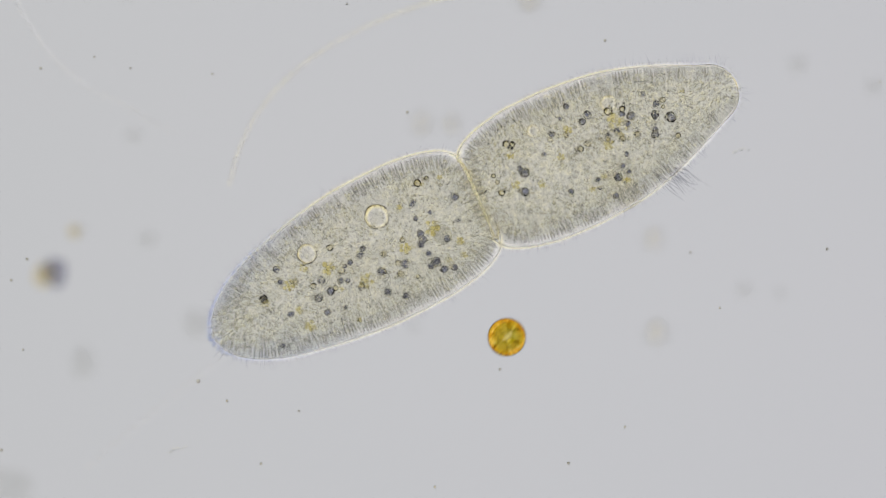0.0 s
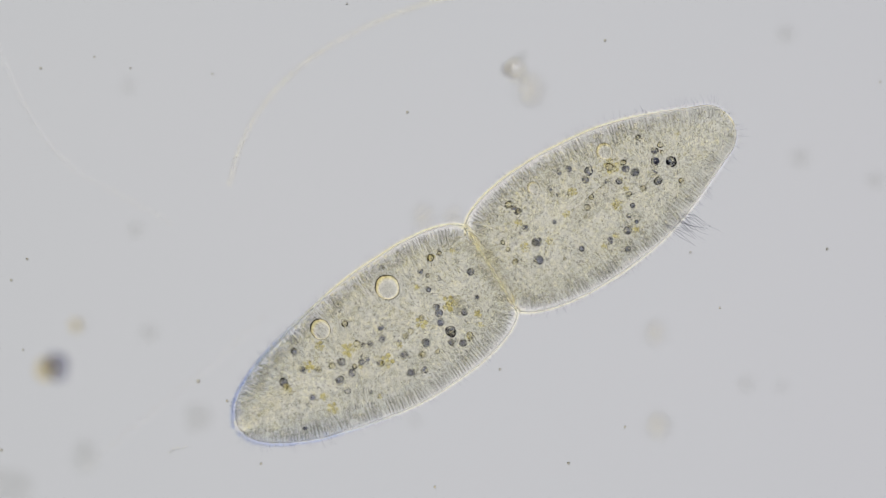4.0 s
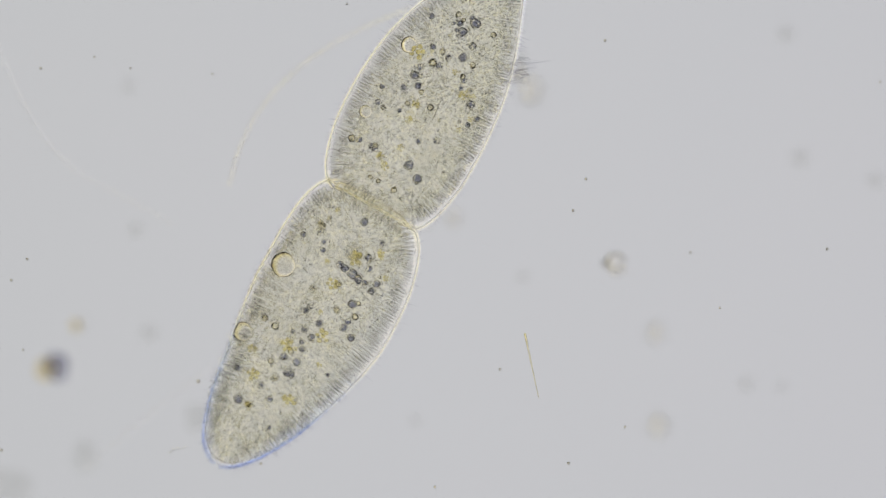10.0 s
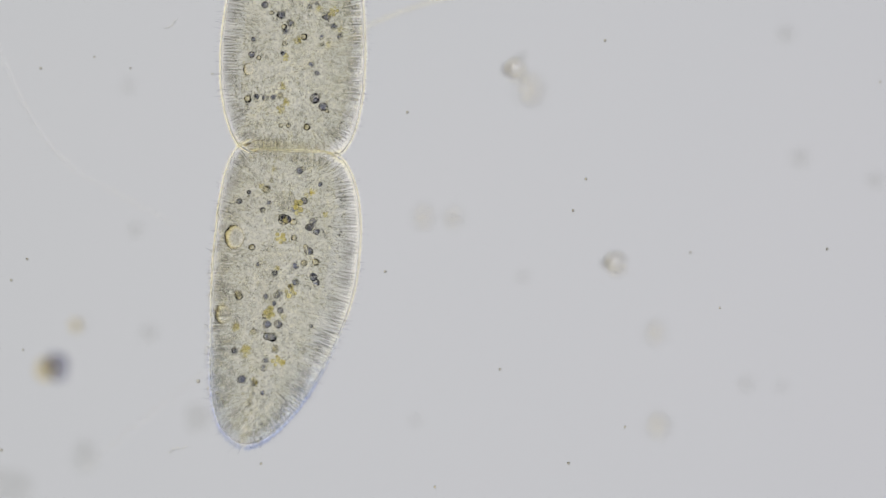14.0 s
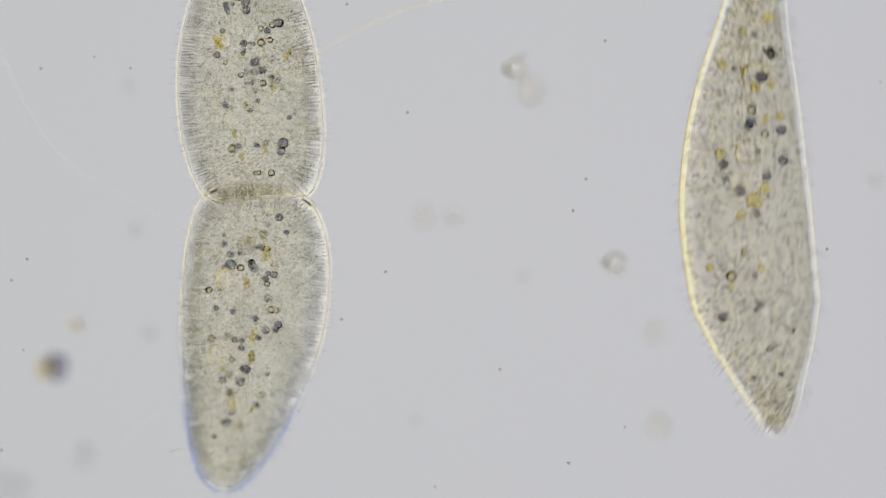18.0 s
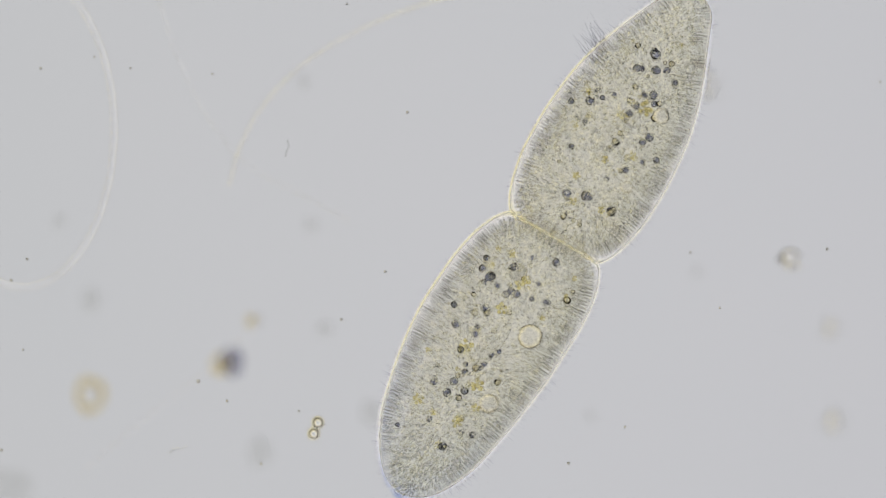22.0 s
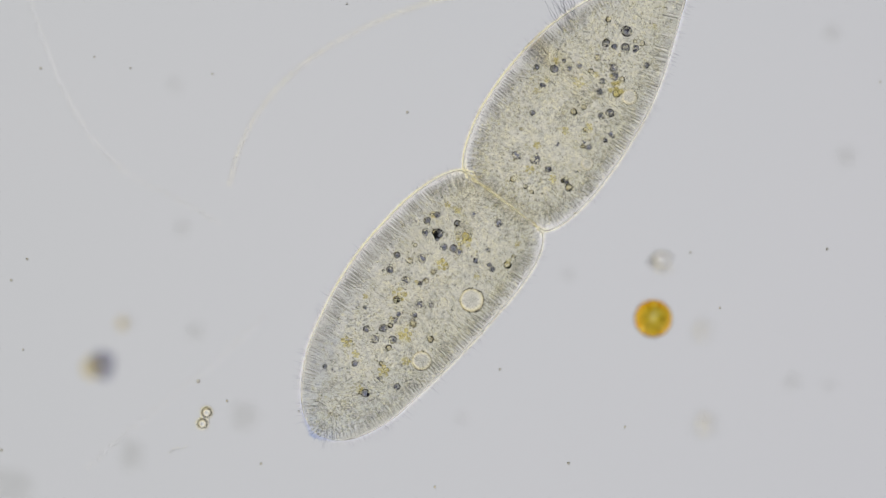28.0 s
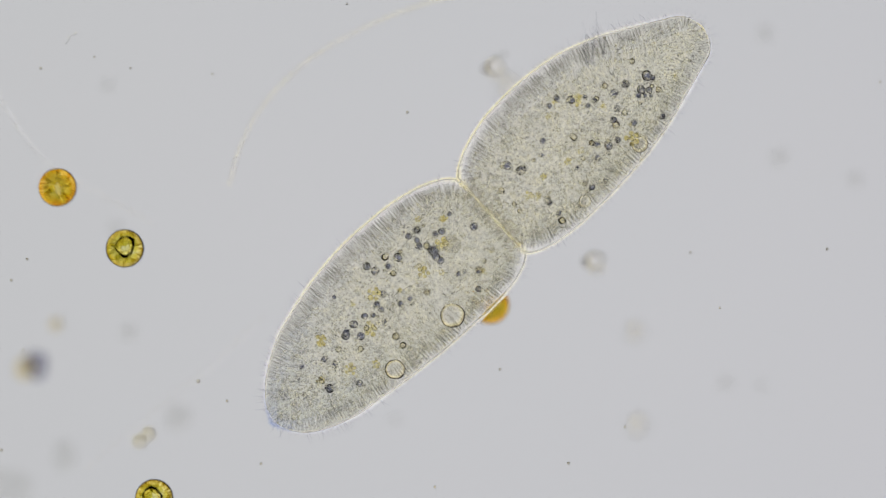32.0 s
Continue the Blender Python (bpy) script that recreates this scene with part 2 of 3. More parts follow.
# ---- the dividing cell ----
REAR = [(0, 70), (0.012, 83), (0.03, 96), (0.08, 111), (0.15, 121), (0.25, 127), (0.4, 128), (0.5, 125), (0.6, 119), (0.7, 110),
        (0.78, 101), (0.85, 87), (0.91, 70), (0.955, 51), (0.98, 34), (0.993, 20), (1.0, 0)]
FRONT = [(0, 70), (0.012, 82), (0.03, 94), (0.08, 108), (0.15, 118), (0.25, 125), (0.35, 126), (0.45, 123), (0.55, 117), (0.65, 105),
         (0.74, 90), (0.82, 74), (0.9, 57), (0.955, 45), (0.98, 33), (0.993, 20.5), (1.0, 0)]
REAR_LONG, FRONT_LONG, REAR_BOW, FRONT_BOW = 534, 507, 23, 16

# vacuoles: along the cell, across it, radius, tone (0 dark, 1 olive)
REAR_FOOD = [(106, -69, 7, 0), (39, -16, 8, 0), (104, -52, 5, 0), (100, 8, 16, 1), (84, 33, 7, 0), (66, 48, 8, 1), (156, 7, 12, 1), (118, 41, 14, 0), (94, 63, 8, 0), (171, 45, 8, 0), (132, 66, 7, 0), (205, 10, 6, 0), (216, 45, 9, 0), (327, -51, 9, 1), (292, -16, 14, 1), (312, -6, 9, 0), (307, 19, 11, 0), (331, 17, 9, 0), (327, 35, 8, 0), (366, -31, 13, 1), (244, 34, 15, 1), (416, -31, 9, 0), (367, 49, 12, 1), (271, 12, 6, 0), (87, 14, 21, 3)]
FRONT_FOOD = [(369, -10, 13, 0), (355, 18, 7, 0), (345, 4, 8, 0), (331, -26, 8, 0), (305, 0, 9, 0), (276, 40, 16, 1), (296, 23, 7, 0), (255, 21, 7, 0), (273, 8, 7, 0), (237, 47, 8, 0), (224, 36, 8, 0), (209, 65, 7, 0), (195, 29, 9, 1), (165, 8, 8, 1), (93, 52, 6, 0), (93, 27, 7, 0), (139, -1, 6, 0), (74, 0, 9, 1), (95, -12, 12, 0), (82, -40, 14, 0), (241, -71, 8, 0), (206, -73, 7, 0), (224, -96, 7, 0), (249, -33, 12, 1)]


def cell_half(thing, which, profile, length, bow, food, bubbles, seed, squash):
    rnd = random.Random(seed)
    skin_part = part(which + "_pellicle", hull(profile, length, bow, 5.5, rings=140, around=180, squash=squash, open_end=True), PELLICLE, thing, "clear pale-yellow cell skin with a fine hairy edge")
    # added shells bend the plate's light into the optical halo and yellow edge line
    for over, mat in ((8, HALO), (6.5, HALO), (5, HALO), (3.5, HALO), (2, HALO), (0.5, HALO), (-1.5, RIM), (-3, RIM)):
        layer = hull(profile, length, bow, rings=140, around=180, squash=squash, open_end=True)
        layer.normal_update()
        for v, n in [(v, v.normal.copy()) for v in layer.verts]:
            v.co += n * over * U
        part("halo_layer" if mat == HALO else "edge_line_layer", layer, mat, skin_part, "added clear shell that bends light into a halo" if mat == HALO else "added shell that bends light into a yellow edge line")
    verts, faces = [], []
    for row in range(int(length / 5.6)):
        r = curve_of(profile, row * 5.6 / length)
        count = max(int(2 * math.pi * r / 5.8), 6)
        for k in range(count):
            a = 2 * math.pi * (k + rnd.uniform(-.3, .3)) / count
            s = (row * 5.6 + 5 * math.sin(2 * a + row * 0.05) + 2.5 * math.sin(5 * a + row * 0.3) + rnd.gauss(0, 1.0)) / length
            if not 0 < s < 0.998 or rnd.random() < 0.12:
                continue
            p, out = skin(profile, length, bow, s, a, 7 + rnd.uniform(-1, 2), squash)
            out = (out + Vector((rnd.gauss(0, .06), rnd.gauss(0, .06), rnd.gauss(0, .06)))).normalized()
            thick = rnd.uniform(0.9, 1.9)
            spike(verts, faces, p, p - out * (min(rnd.uniform(15, 27), 0.4 * curve_of(profile, s)) * U), thick * U, 0.5 * thick * U, 3)
    for n in range(240):
        a, q = rnd.uniform(0, 2 * math.pi), 66 * math.sqrt(rnd.random())
        p = Vector((rnd.uniform(2, 6), q * math.cos(a), q * math.sin(a))) * U
        spike(verts, faces, p, p + Vector((rnd.uniform(14, 24), rnd.gauss(0, 1.5) + 4 * math.cos(a) * q / 66, rnd.gauss(0, 1.5))) * U, rnd.uniform(0.9, 1.8) * U, 0.7 * U, 3)
    from_lists("trichocysts", verts, faces, ROD, skin_part, "dense layer of short radial rods under the skin", "stuff")
    verts, faces = [], []
    for n in range(1700):
        s, a = rnd.uniform(0.01, 0.998), rnd.uniform(0, 2 * math.pi)
        if rnd.random() * 110 > curve_of(profile, s) + 10:
            continue
        p, out = skin(profile, length, bow, s, a, 0, squash)
        way = (out + Vector((rnd.uniform(-.5, .1), rnd.uniform(-.25, .25), rnd.uniform(-.25, .25)))).normalized()
        spike(verts, faces, p, p + way * (rnd.uniform(9, 21) * U), 0.5 * U, 0.28 * U, 3,
              Vector((rnd.uniform(-3, 3), rnd.uniform(-3, 3), rnd.uniform(-3, 3))) * U)
    from_lists("cilia", verts, faces, CILIUM, skin_part, "fringe of fine colourless hairs", "stuff")

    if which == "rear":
        # hairs added to paint in the blue optical fringe of the tip
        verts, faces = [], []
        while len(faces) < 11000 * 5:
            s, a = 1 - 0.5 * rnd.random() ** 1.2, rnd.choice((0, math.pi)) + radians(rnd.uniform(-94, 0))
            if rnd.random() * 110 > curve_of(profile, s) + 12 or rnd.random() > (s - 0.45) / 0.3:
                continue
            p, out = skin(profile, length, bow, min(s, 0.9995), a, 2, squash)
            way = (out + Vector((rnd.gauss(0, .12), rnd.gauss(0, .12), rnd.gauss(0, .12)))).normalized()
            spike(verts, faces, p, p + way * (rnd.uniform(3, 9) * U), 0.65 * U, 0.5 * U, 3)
        from_lists("blue_fringe_hairs", verts, faces, BLUE_FRINGE, skin_part, "added bluish hairs that paint in the lens's blue fringe round the tip", "stuff")

    core = part(which + "_endoplasm", hull(profile, length, 0, 34, squash=squash, open_end=True), ENDOPLASM, thing, "grainy yellowish-grey cell body")
    for count, small, large, mat, label in ((4800, 1.5, 3.2, GRAIN, "fine bright grains"), (4600, 1.2, 2.5, DARK_GRAIN, "fine grey grains")):
        places = []
        while len(places) < count:
            s, a = rnd.uniform(0, 0.985), rnd.uniform(0, 2 * math.pi)
            if rnd.random() > (curve_of(profile, s) / 131) ** 1.5:
                continue
            p, out = skin(profile, length, 0, s, a, 14 + (curve_of(profile, s) - 15) * (1 - math.sqrt(rnd.random())))
            if all((p.x / U - x) ** 2 + (p.y / U - y) ** 2 > r * r for x, y, r in bubbles):
                places.append((*p, rnd.uniform(small, large) * U))
        scatter("granules", places, mat, core, label, mat == DARK_GRAIN, rnd, 0.8)
    more = []
    for x, y, r, tone in food + food:
        if tone < 3:
            x = min(max(x + rnd.gauss(0, 45), 45), length - 100)
            wide = min(curve_of(profile, x / length) - 46, 74)
            more.append((x, max(min(y + rnd.gauss(0, 30), wide), -wide), rnd.uniform(4, 8), rnd.choice((0, 0, 2, 2, 1))))
    for x, y, r, tone in food + [m for m in more if all(math.hypot(m[0] - bx, m[1] - by) > br + 14 for bx, by, br in bubbles)]:
        room = max(curve_of(profile, x / length) ** 2 - (abs(y) + 24) ** 2, 0) ** 0.5
        z = rnd.uniform(-0.55, 0.55) * room
        ob = part("food_vacuole", cluster(r, rnd) if tone == 1 else ball(rnd.uniform(0.75, 0.95) * (r if tone == 3 else min(r, 10)) * U, 3, (1, rnd.uniform(.85, 1.1), 1), 0.15, rnd.random() * 9),
                  (DARK_FOOD, OLIVE_FOOD, RING_FOOD, BIG_FOOD)[tone], core, ("", "olive food ball of lumps", "clear food ball with a dark rim", "large grey food ball of fine grain")[tone])
        ob.location = (x * U, (y + bow * 0.3) * U, z * U)
    for x, y, r in bubbles:
        r *= 0.84
        # flattened to fit the camera's view: the lens shape makes the gleam
        ob = part("contractile_vacuole", ball(0.95 * r * U, 4, (1, 1, 0.6), 0.05, r), VACUOLE, core, "clear water bubble, flattened to a lens for a mottled gleam from above")
        ob.location = (x * U, y * U, -32 * U)
    bm = ball(1.0, 4, (62 * U, 17 * U, 15 * U), 0.12, seed)
    ob = part("macronucleus", bm, NUCLEUS, core, "long pale fibrous nucleus")
    ob.matrix_basis = pose(length * 0.42 * U, 0, 0, 0, 0, 8)
    return skin_part, core


def dividing_cell():
    thing = new("dividing_paramecium")
    tagged(thing, "yellowish-grey see-through slipper cell splitting into two halves, swimming over the slide", "microbe")
    rear = cell_half(thing, "rear", REAR, REAR_LONG, REAR_BOW, REAR_FOOD, REAR_BUBBLES, 3, (0.98, 1))
    front = cell_half(thing, "front", FRONT, FRONT_LONG, FRONT_BOW, FRONT_FOOD, FRONT_BUBBLES, 5, (1, 0.99))
    part("septum", ball(1.0, 4, (3.2 * U, 69 * U, 69 * U)), RIM, front[0], "bright cleft wall between the halves")
    rnd = random.Random(8)
    verts, faces = [], []
    for n in range(26):
        p = Vector((rnd.uniform(300, 345) * U, -rnd.uniform(88, 96) * U, rnd.uniform(-20, 20) * U))
        way = Vector((rnd.uniform(0.1, 0.9), -1, rnd.uniform(-.3, .3))).normalized()
        spike(verts, faces, p, p + way * (rnd.uniform(30, 75) * U), 1.1 * U, 0.5 * U, 3,
              Vector((rnd.uniform(-6, 6), rnd.uniform(-6, 6), 0)) * U)
    from_lists("oral_cilia", verts, faces, ORAL, front[1], "tuft of long hairs at the mouth", "stuff")
    return thing, rear, front


REAR_BUBBLES = [(171, -68, 27), (309, -68, 22)]
FRONT_BUBBLES = [(140, 80, 14), (279, 70, 18)]
pair, rear_parts, front_parts = dividing_cell()

# ---- the swift second cell ----
SLIPPER = [(0, 0), (0.012, 34), (0.035, 46), (0.07, 53), (0.15, 67), (0.26, 90), (0.4, 109), (0.55, 119), (0.7, 116), (0.8, 94), (0.87, 69), (0.945, 41), (0.98, 26), (0.994, 15), (1.0, 0)]


def slipper_cell():
    rnd = random.Random(12)
    thing = tagged(new("paramecium"), "whole yellowish slipper-shaped cell swimming swiftly past", "microbe")
    body = part("pellicle", hull(SLIPPER, 850, -42, rings=120, around=120), SLIPPER_SKIN, thing, "clear pale-yellow cell skin")
    core = part("endoplasm", hull(SLIPPER, 850, -42, 16), SLIPPER_BODY, thing, "streaky grey-yellow cell body")
    verts, faces = [], []
    for n in range(900):
        s, a = rnd.uniform(0.02, 0.98), rnd.uniform(0, 2 * math.pi)
        p, out = skin(SLIPPER, 850, -42, s, a, 0)
        way = (out + Vector((rnd.uniform(0, .9), rnd.uniform(-.2, .2), rnd.uniform(-.2, .2)))).normalized()
        spike(verts, faces, p, p + way * (rnd.uniform(14, 26) * U), 0.8 * U, 0.4 * U, 3)
    from_lists("cilia", verts, faces, CILIUM, body, "fringe of fine colourless hairs", "stuff")
    verts, faces = [], []
    for n in range(3600):
        s, a = rnd.uniform(0.01, 0.985), rnd.uniform(0, 2 * math.pi)
        p, out = skin(SLIPPER, 850, -42, round(s * 150) / 150, a, 5 + rnd.uniform(0, 3))
        spike(verts, faces, p, p - out * (min(rnd.uniform(12, 22), 0.4 * curve_of(SLIPPER, s)) * U), 1.5 * U, 0.9 * U, 3)
    from_lists("trichocysts", verts, faces, ROD, body, "layer of short rods under the skin", "stuff")
    for mat, small, large, label in ((GRAIN, 2, 4.5, "bright grains"), (DARK_GRAIN, 2, 4.5, "grey grains")):
        places = []
        for n in range(2600):
            s, a = rnd.uniform(0.03, 0.97), rnd.uniform(0, 2 * math.pi)
            p, out = skin(SLIPPER, 850, -42, s, a, 14 + (curve_of(SLIPPER, s) - 15) * (1 - math.sqrt(rnd.random())))
            places.append((*p, rnd.uniform(small, large) * U))
        scatter("granules", places, mat, core, label, mat == DARK_GRAIN, rnd, 0.8)
    food = [(210, 14, 25, GLEAM), (345, 4, 20, GLEAM), (395, -14, 12, GLEAM), (430, 16, 14, OLIVE_FOOD), (455, -8, 9, OLIVE_FOOD)]
    for n in range(44):
        x = rnd.uniform(90, 760)
        food.append((x, rnd.uniform(-0.6, 0.6) * curve_of(SLIPPER, x / 850), rnd.uniform(5, 10), rnd.choice((DARK_FOOD, RING_FOOD, BIG_FOOD, DARK_FOOD, OLIVE_FOOD))))
    for x, y, r, mat in food:
        ob = part("contractile_vacuole" if mat == GLEAM else "food_vacuole", ball(r * U, 2, rough=0.15, seed=r), mat, core)
        ob.location = (x * U, (y - 42 * math.sin(math.pi * min(x / 850 * 1.05, 1))) * U, 0.02)
    bm = bmesh.new()
    groove = bpy.data.curves.new("groove", "CURVE")
    groove.dimensions, groove.bevel_depth, groove.bevel_resolution = "3D", 4 * U, 2
    sp = groove.splines.new("POLY")
    sp.points.add(20)
    for i, p in enumerate(sp.points):
        s = 0.08 + i / 20 * 0.5
        p.co = (s * 850 * U, (-30 * math.sin(s * 4) - 8) * U, 40 * U * s, 1)
    tmp = bpy.data.objects.new("tmp", groove)
    me = bpy.data.meshes.new_from_object(tmp)
    bpy.data.objects.remove(tmp)
    bm.from_mesh(me)
    part("oral_groove", bm, GLEAM, core, "long pale mouth groove")
    return thing


slipper = slipper_cell()


# ---- algae ----
def alga(green, seed):
    thing = tagged(new("green_alga"), "round yellow-green algal ball with bright starch grains" if green else "round amber-yellow algal ball with a dark rim",
                   "alga", "swimming algae")
    rnd = random.Random(seed)
    part("cell_wall", ball(34 * U, 4), ALGA_WALL_GREEN if green else ALGA_WALL, thing)
    # rods added under the wall so that the ball darkens towards its outline
    verts, faces = [], []
    for n in range(700):
        out = Vector((rnd.gauss(0, 1), rnd.gauss(0, 1), rnd.gauss(0, 1))).normalized()
        spike(verts, faces, out * 32.5 * U, out * rnd.uniform(22, 28) * U, 0.95 * U, 0.7 * U, 3)
    from_lists("rim_rods", verts, faces, ALGA_RIM_GREEN if green else ALGA_RIM, thing, "olive-brown rods added under the wall to darken the outline" if green else "orange-brown rods added under the wall to darken the outline", "stuff")
    for n in range(6):
        a, e = n * 1.05 + rnd.uniform(-.3, .3), rnd.uniform(-0.7, 0.7)
        ob = part("chloroplast_lobe", ball(rnd.uniform(9, 14) * U, 3, (1, 0.75, 0.6), 0.5, seed + n), ALGA_PLASTID, thing, "olive-brown chloroplast lobe")
        ob.matrix_basis = pose(19 * U * math.cos(a) * math.cos(e), 19 * U * math.sin(a) * math.cos(e), 17 * U * math.sin(e), 0, 0, math.degrees(a) + 90)
    if green:
        part("starch_grain", ball(17 * U, 3, (1, 0.85, 0.45), 0.25, 3), ALGA_CORE, thing, "bright pale core").location = (3 * U, 0, 0)
    for n in range(4):
        ob = part("starch_grain", ball(rnd.uniform(4, 8) * U, 2, (1, .8, .8), 0.2, n), ALGA_STARCH, thing, "bright yellow grain")
        a = rnd.uniform(0, 6.28)
        ob.location = (9 * U * math.cos(a), 9 * U * math.sin(a), rnd.uniform(-2, 10) * U)
    return thing


amber_alga, pale_alga = alga(False, 1), alga(True, 2)

# times in seconds, places in field units
JOINT = [(0, 846, 353), (0.5, 849, 342), (1, 854, 365), (1.5, 858, 360), (2, 860, 357), (2.5, 859, 352), (3, 864, 442), (3.5, 869, 478), (5.5, 862, 456), (6, 858, 450), (6.5, 851, 442), (7, 846, 436), (7.5, 830, 430), (8, 758, 423), (8.5, 747, 400), (9, 682, 419), (9.5, 672, 391), (10, 658, 364), (10.5, 633, 340), (11, 612, 322), (11.5, 592, 309), (12, 570, 298), (12.5, 549, 301), (13, 541, 286), (13.5, 530, 276), (14, 516, 267), (14.5, 505, 260), (16.5, 476, 295), (17, 476, 351), (17.5, 466, 346), (18, 460, 350), (18.5, 443, 342), (19, 465, 419), (19.5, 488, 498), (20, 788, 492), (20.5, 887, 470), (21, 938, 449), (21.5, 964, 433), (22, 982, 422), (22.5, 996, 409), (23, 936, 400), (23.5, 839, 392), (24, 820, 388), (24.5, 823, 377), (25, 836, 374), (25.5, 845, 371), (27.5, 884, 359), (28, 893, 358), (28.5, 904, 359), (29, 918, 362), (29.5, 928, 363), (30, 928, 364), (30.5, 881, 361), (31, 878, 368), (31.5, 878, 372), (32, 870, 383)]
REAR_HEAD = [(0, -152.1), (1, -151.4), (2, -150.4), (3, -149.4), (6, -144.4), (7, -142.3), (8, -136.2), (9, -128.0), (10, -120.9), (11, -112.6), (12, -106.5), (13, -102.7), (14, -99.2), (17, -98.7), (18, -97.1), (19, -97.4), (20, -110.5), (21, -118.7), (22, -121.4), (23, -122.3), (24, -122.2), (25, -124.3), (28, -129.4), (29, -130.3), (30, -132.4), (31, -133.6), (32, -136.6)]
FRONT_HEAD = [(0, 24.4), (1, 26), (2, 27.7), (3, 29.9), (6, 36.8), (7, 41), (8, 42.3), (9, 43.4), (10, 60.8), (11, 76.4), (12, 85.2), (13, 86.8), (14, 87.1), (16.5, 92.7), (17, 91.7), (18, 93.3), (18.5, 98), (19, 89.3), (19.5, 71), (20, 67), (20.5, 62.9), (21, 61.2), (22, 60), (23, 60), (24, 59.5), (25, 57), (28, 53.5), (29, 52), (30, 50), (31, 46.5), (32, 42)]
REAR_FLIP = [(0, 96), (1, 90), (3, 74), (6, 70), (7, 62), (9, 52), (11, 20), (12, 0), (14, 10), (17, 42), (18.8, 50), (19.2, 58), (20, 82), (21, 106), (22, 116), (23, 122), (25, 130), (28, 130), (32, 130)]
FRONT_FLIP = [(0, 92), (3, 96), (6, 97), (8, 80), (10, 72), (11, 73), (12, 68), (17, 62), (18, 58), (19, 62), (20, 75), (22, 86), (25, 80), (28, 60), (30, 25), (31, 5), (32, 0)]
ROLL = [(0, -20), (6, 0), (9, 15), (11, 25), (13, 38), (14, 44), (16.5, 62), (17, 68), (18, 82), (19, 112), (19.5, 132), (20, 152), (22, 158), (25, 166), (28, 172), (32, 205)]
REAR_TILT = [(0, -4), (6, -6), (9, -8), (13, -5), (16.5, -11), (18, -14), (19, -10), (20, 0), (32, 0)]
SLIPPER_ROWS = [(0, -200, 1500, 10), (17, -100, 1350, 10), (17.3, 50, 1200, 14), (17.4, 230, 1080, 20), (17.5, 454, 931, 27), (17.6, 750, 830, 40), (17.7, 966, 768, 54), (17.8, 1153, 668, 65), (17.9, 1268, 510, 76), (18, 1360, 350, 92), (18.1, 1388, 29, 102), (18.2, 1483, -120, 112), (18.3, 1560, -330, 118), (18.6, 1500, -900, 118), (32, 1500, -1100, 118)]
STAGE = [(0, -3, -166), (0.5, -4, -167), (1, -3, -142), (2, -3, -138), (2.5, -4, -137), (3, -4, -39), (3.5, 0, 0), (19.4, 0, 0), (19.6, 40, -1), (20, 263, -6), (20.3, 300, -8), (20.5, 310, -8), (22.6, 310, -8), (23, 235, -6), (23.5, 122, -4), (24, 95, -3), (24.5, 82, -3), (29.6, 82, -3), (30, 68, -3), (30.5, 4, -3), (31, -9, -2), (31.5, -18, -2), (32, -36, -2)]
NEEDLE_ROWS = [(0, 700, 1050, 0), (8.5, 730, 900, 0), (9, 800, 775, 0), (9.3, 860, 735, 4), (9.5, 885, 700, 8), (10, 941, 647, 12), (10.5, 1008, 663, 15), (11, 1080, 748, 11), (11.5, 1125, 850, 6), (12, 1160, 990, 4), (32, 1200, 1050, 0)]
TWIN_ROWS = [(0, 240, 1100, 90), (19.8, 400, 1050, 90), (20.4, 545, 848, 85), (20.5, 544, 822, 85), (21, 542, 782, 80), (21.5, 544, 772, 60), (22, 559, 758, 50), (22.5, 568, 749, 50), (23, 498, 747, 52), (23.5, 395, 744, 52), (24, 371, 744, 50), (24.5, 364, 738, 50), (25, 368, 737, 48), (25.5, 366, 738, 50), (28, 362, 740, 50), (29, 365, 740, 50), (30, 345, 742, 50), (30.5, 285, 760, 40), (31, 268, 770, 30), (32, 255, 775, 20)]
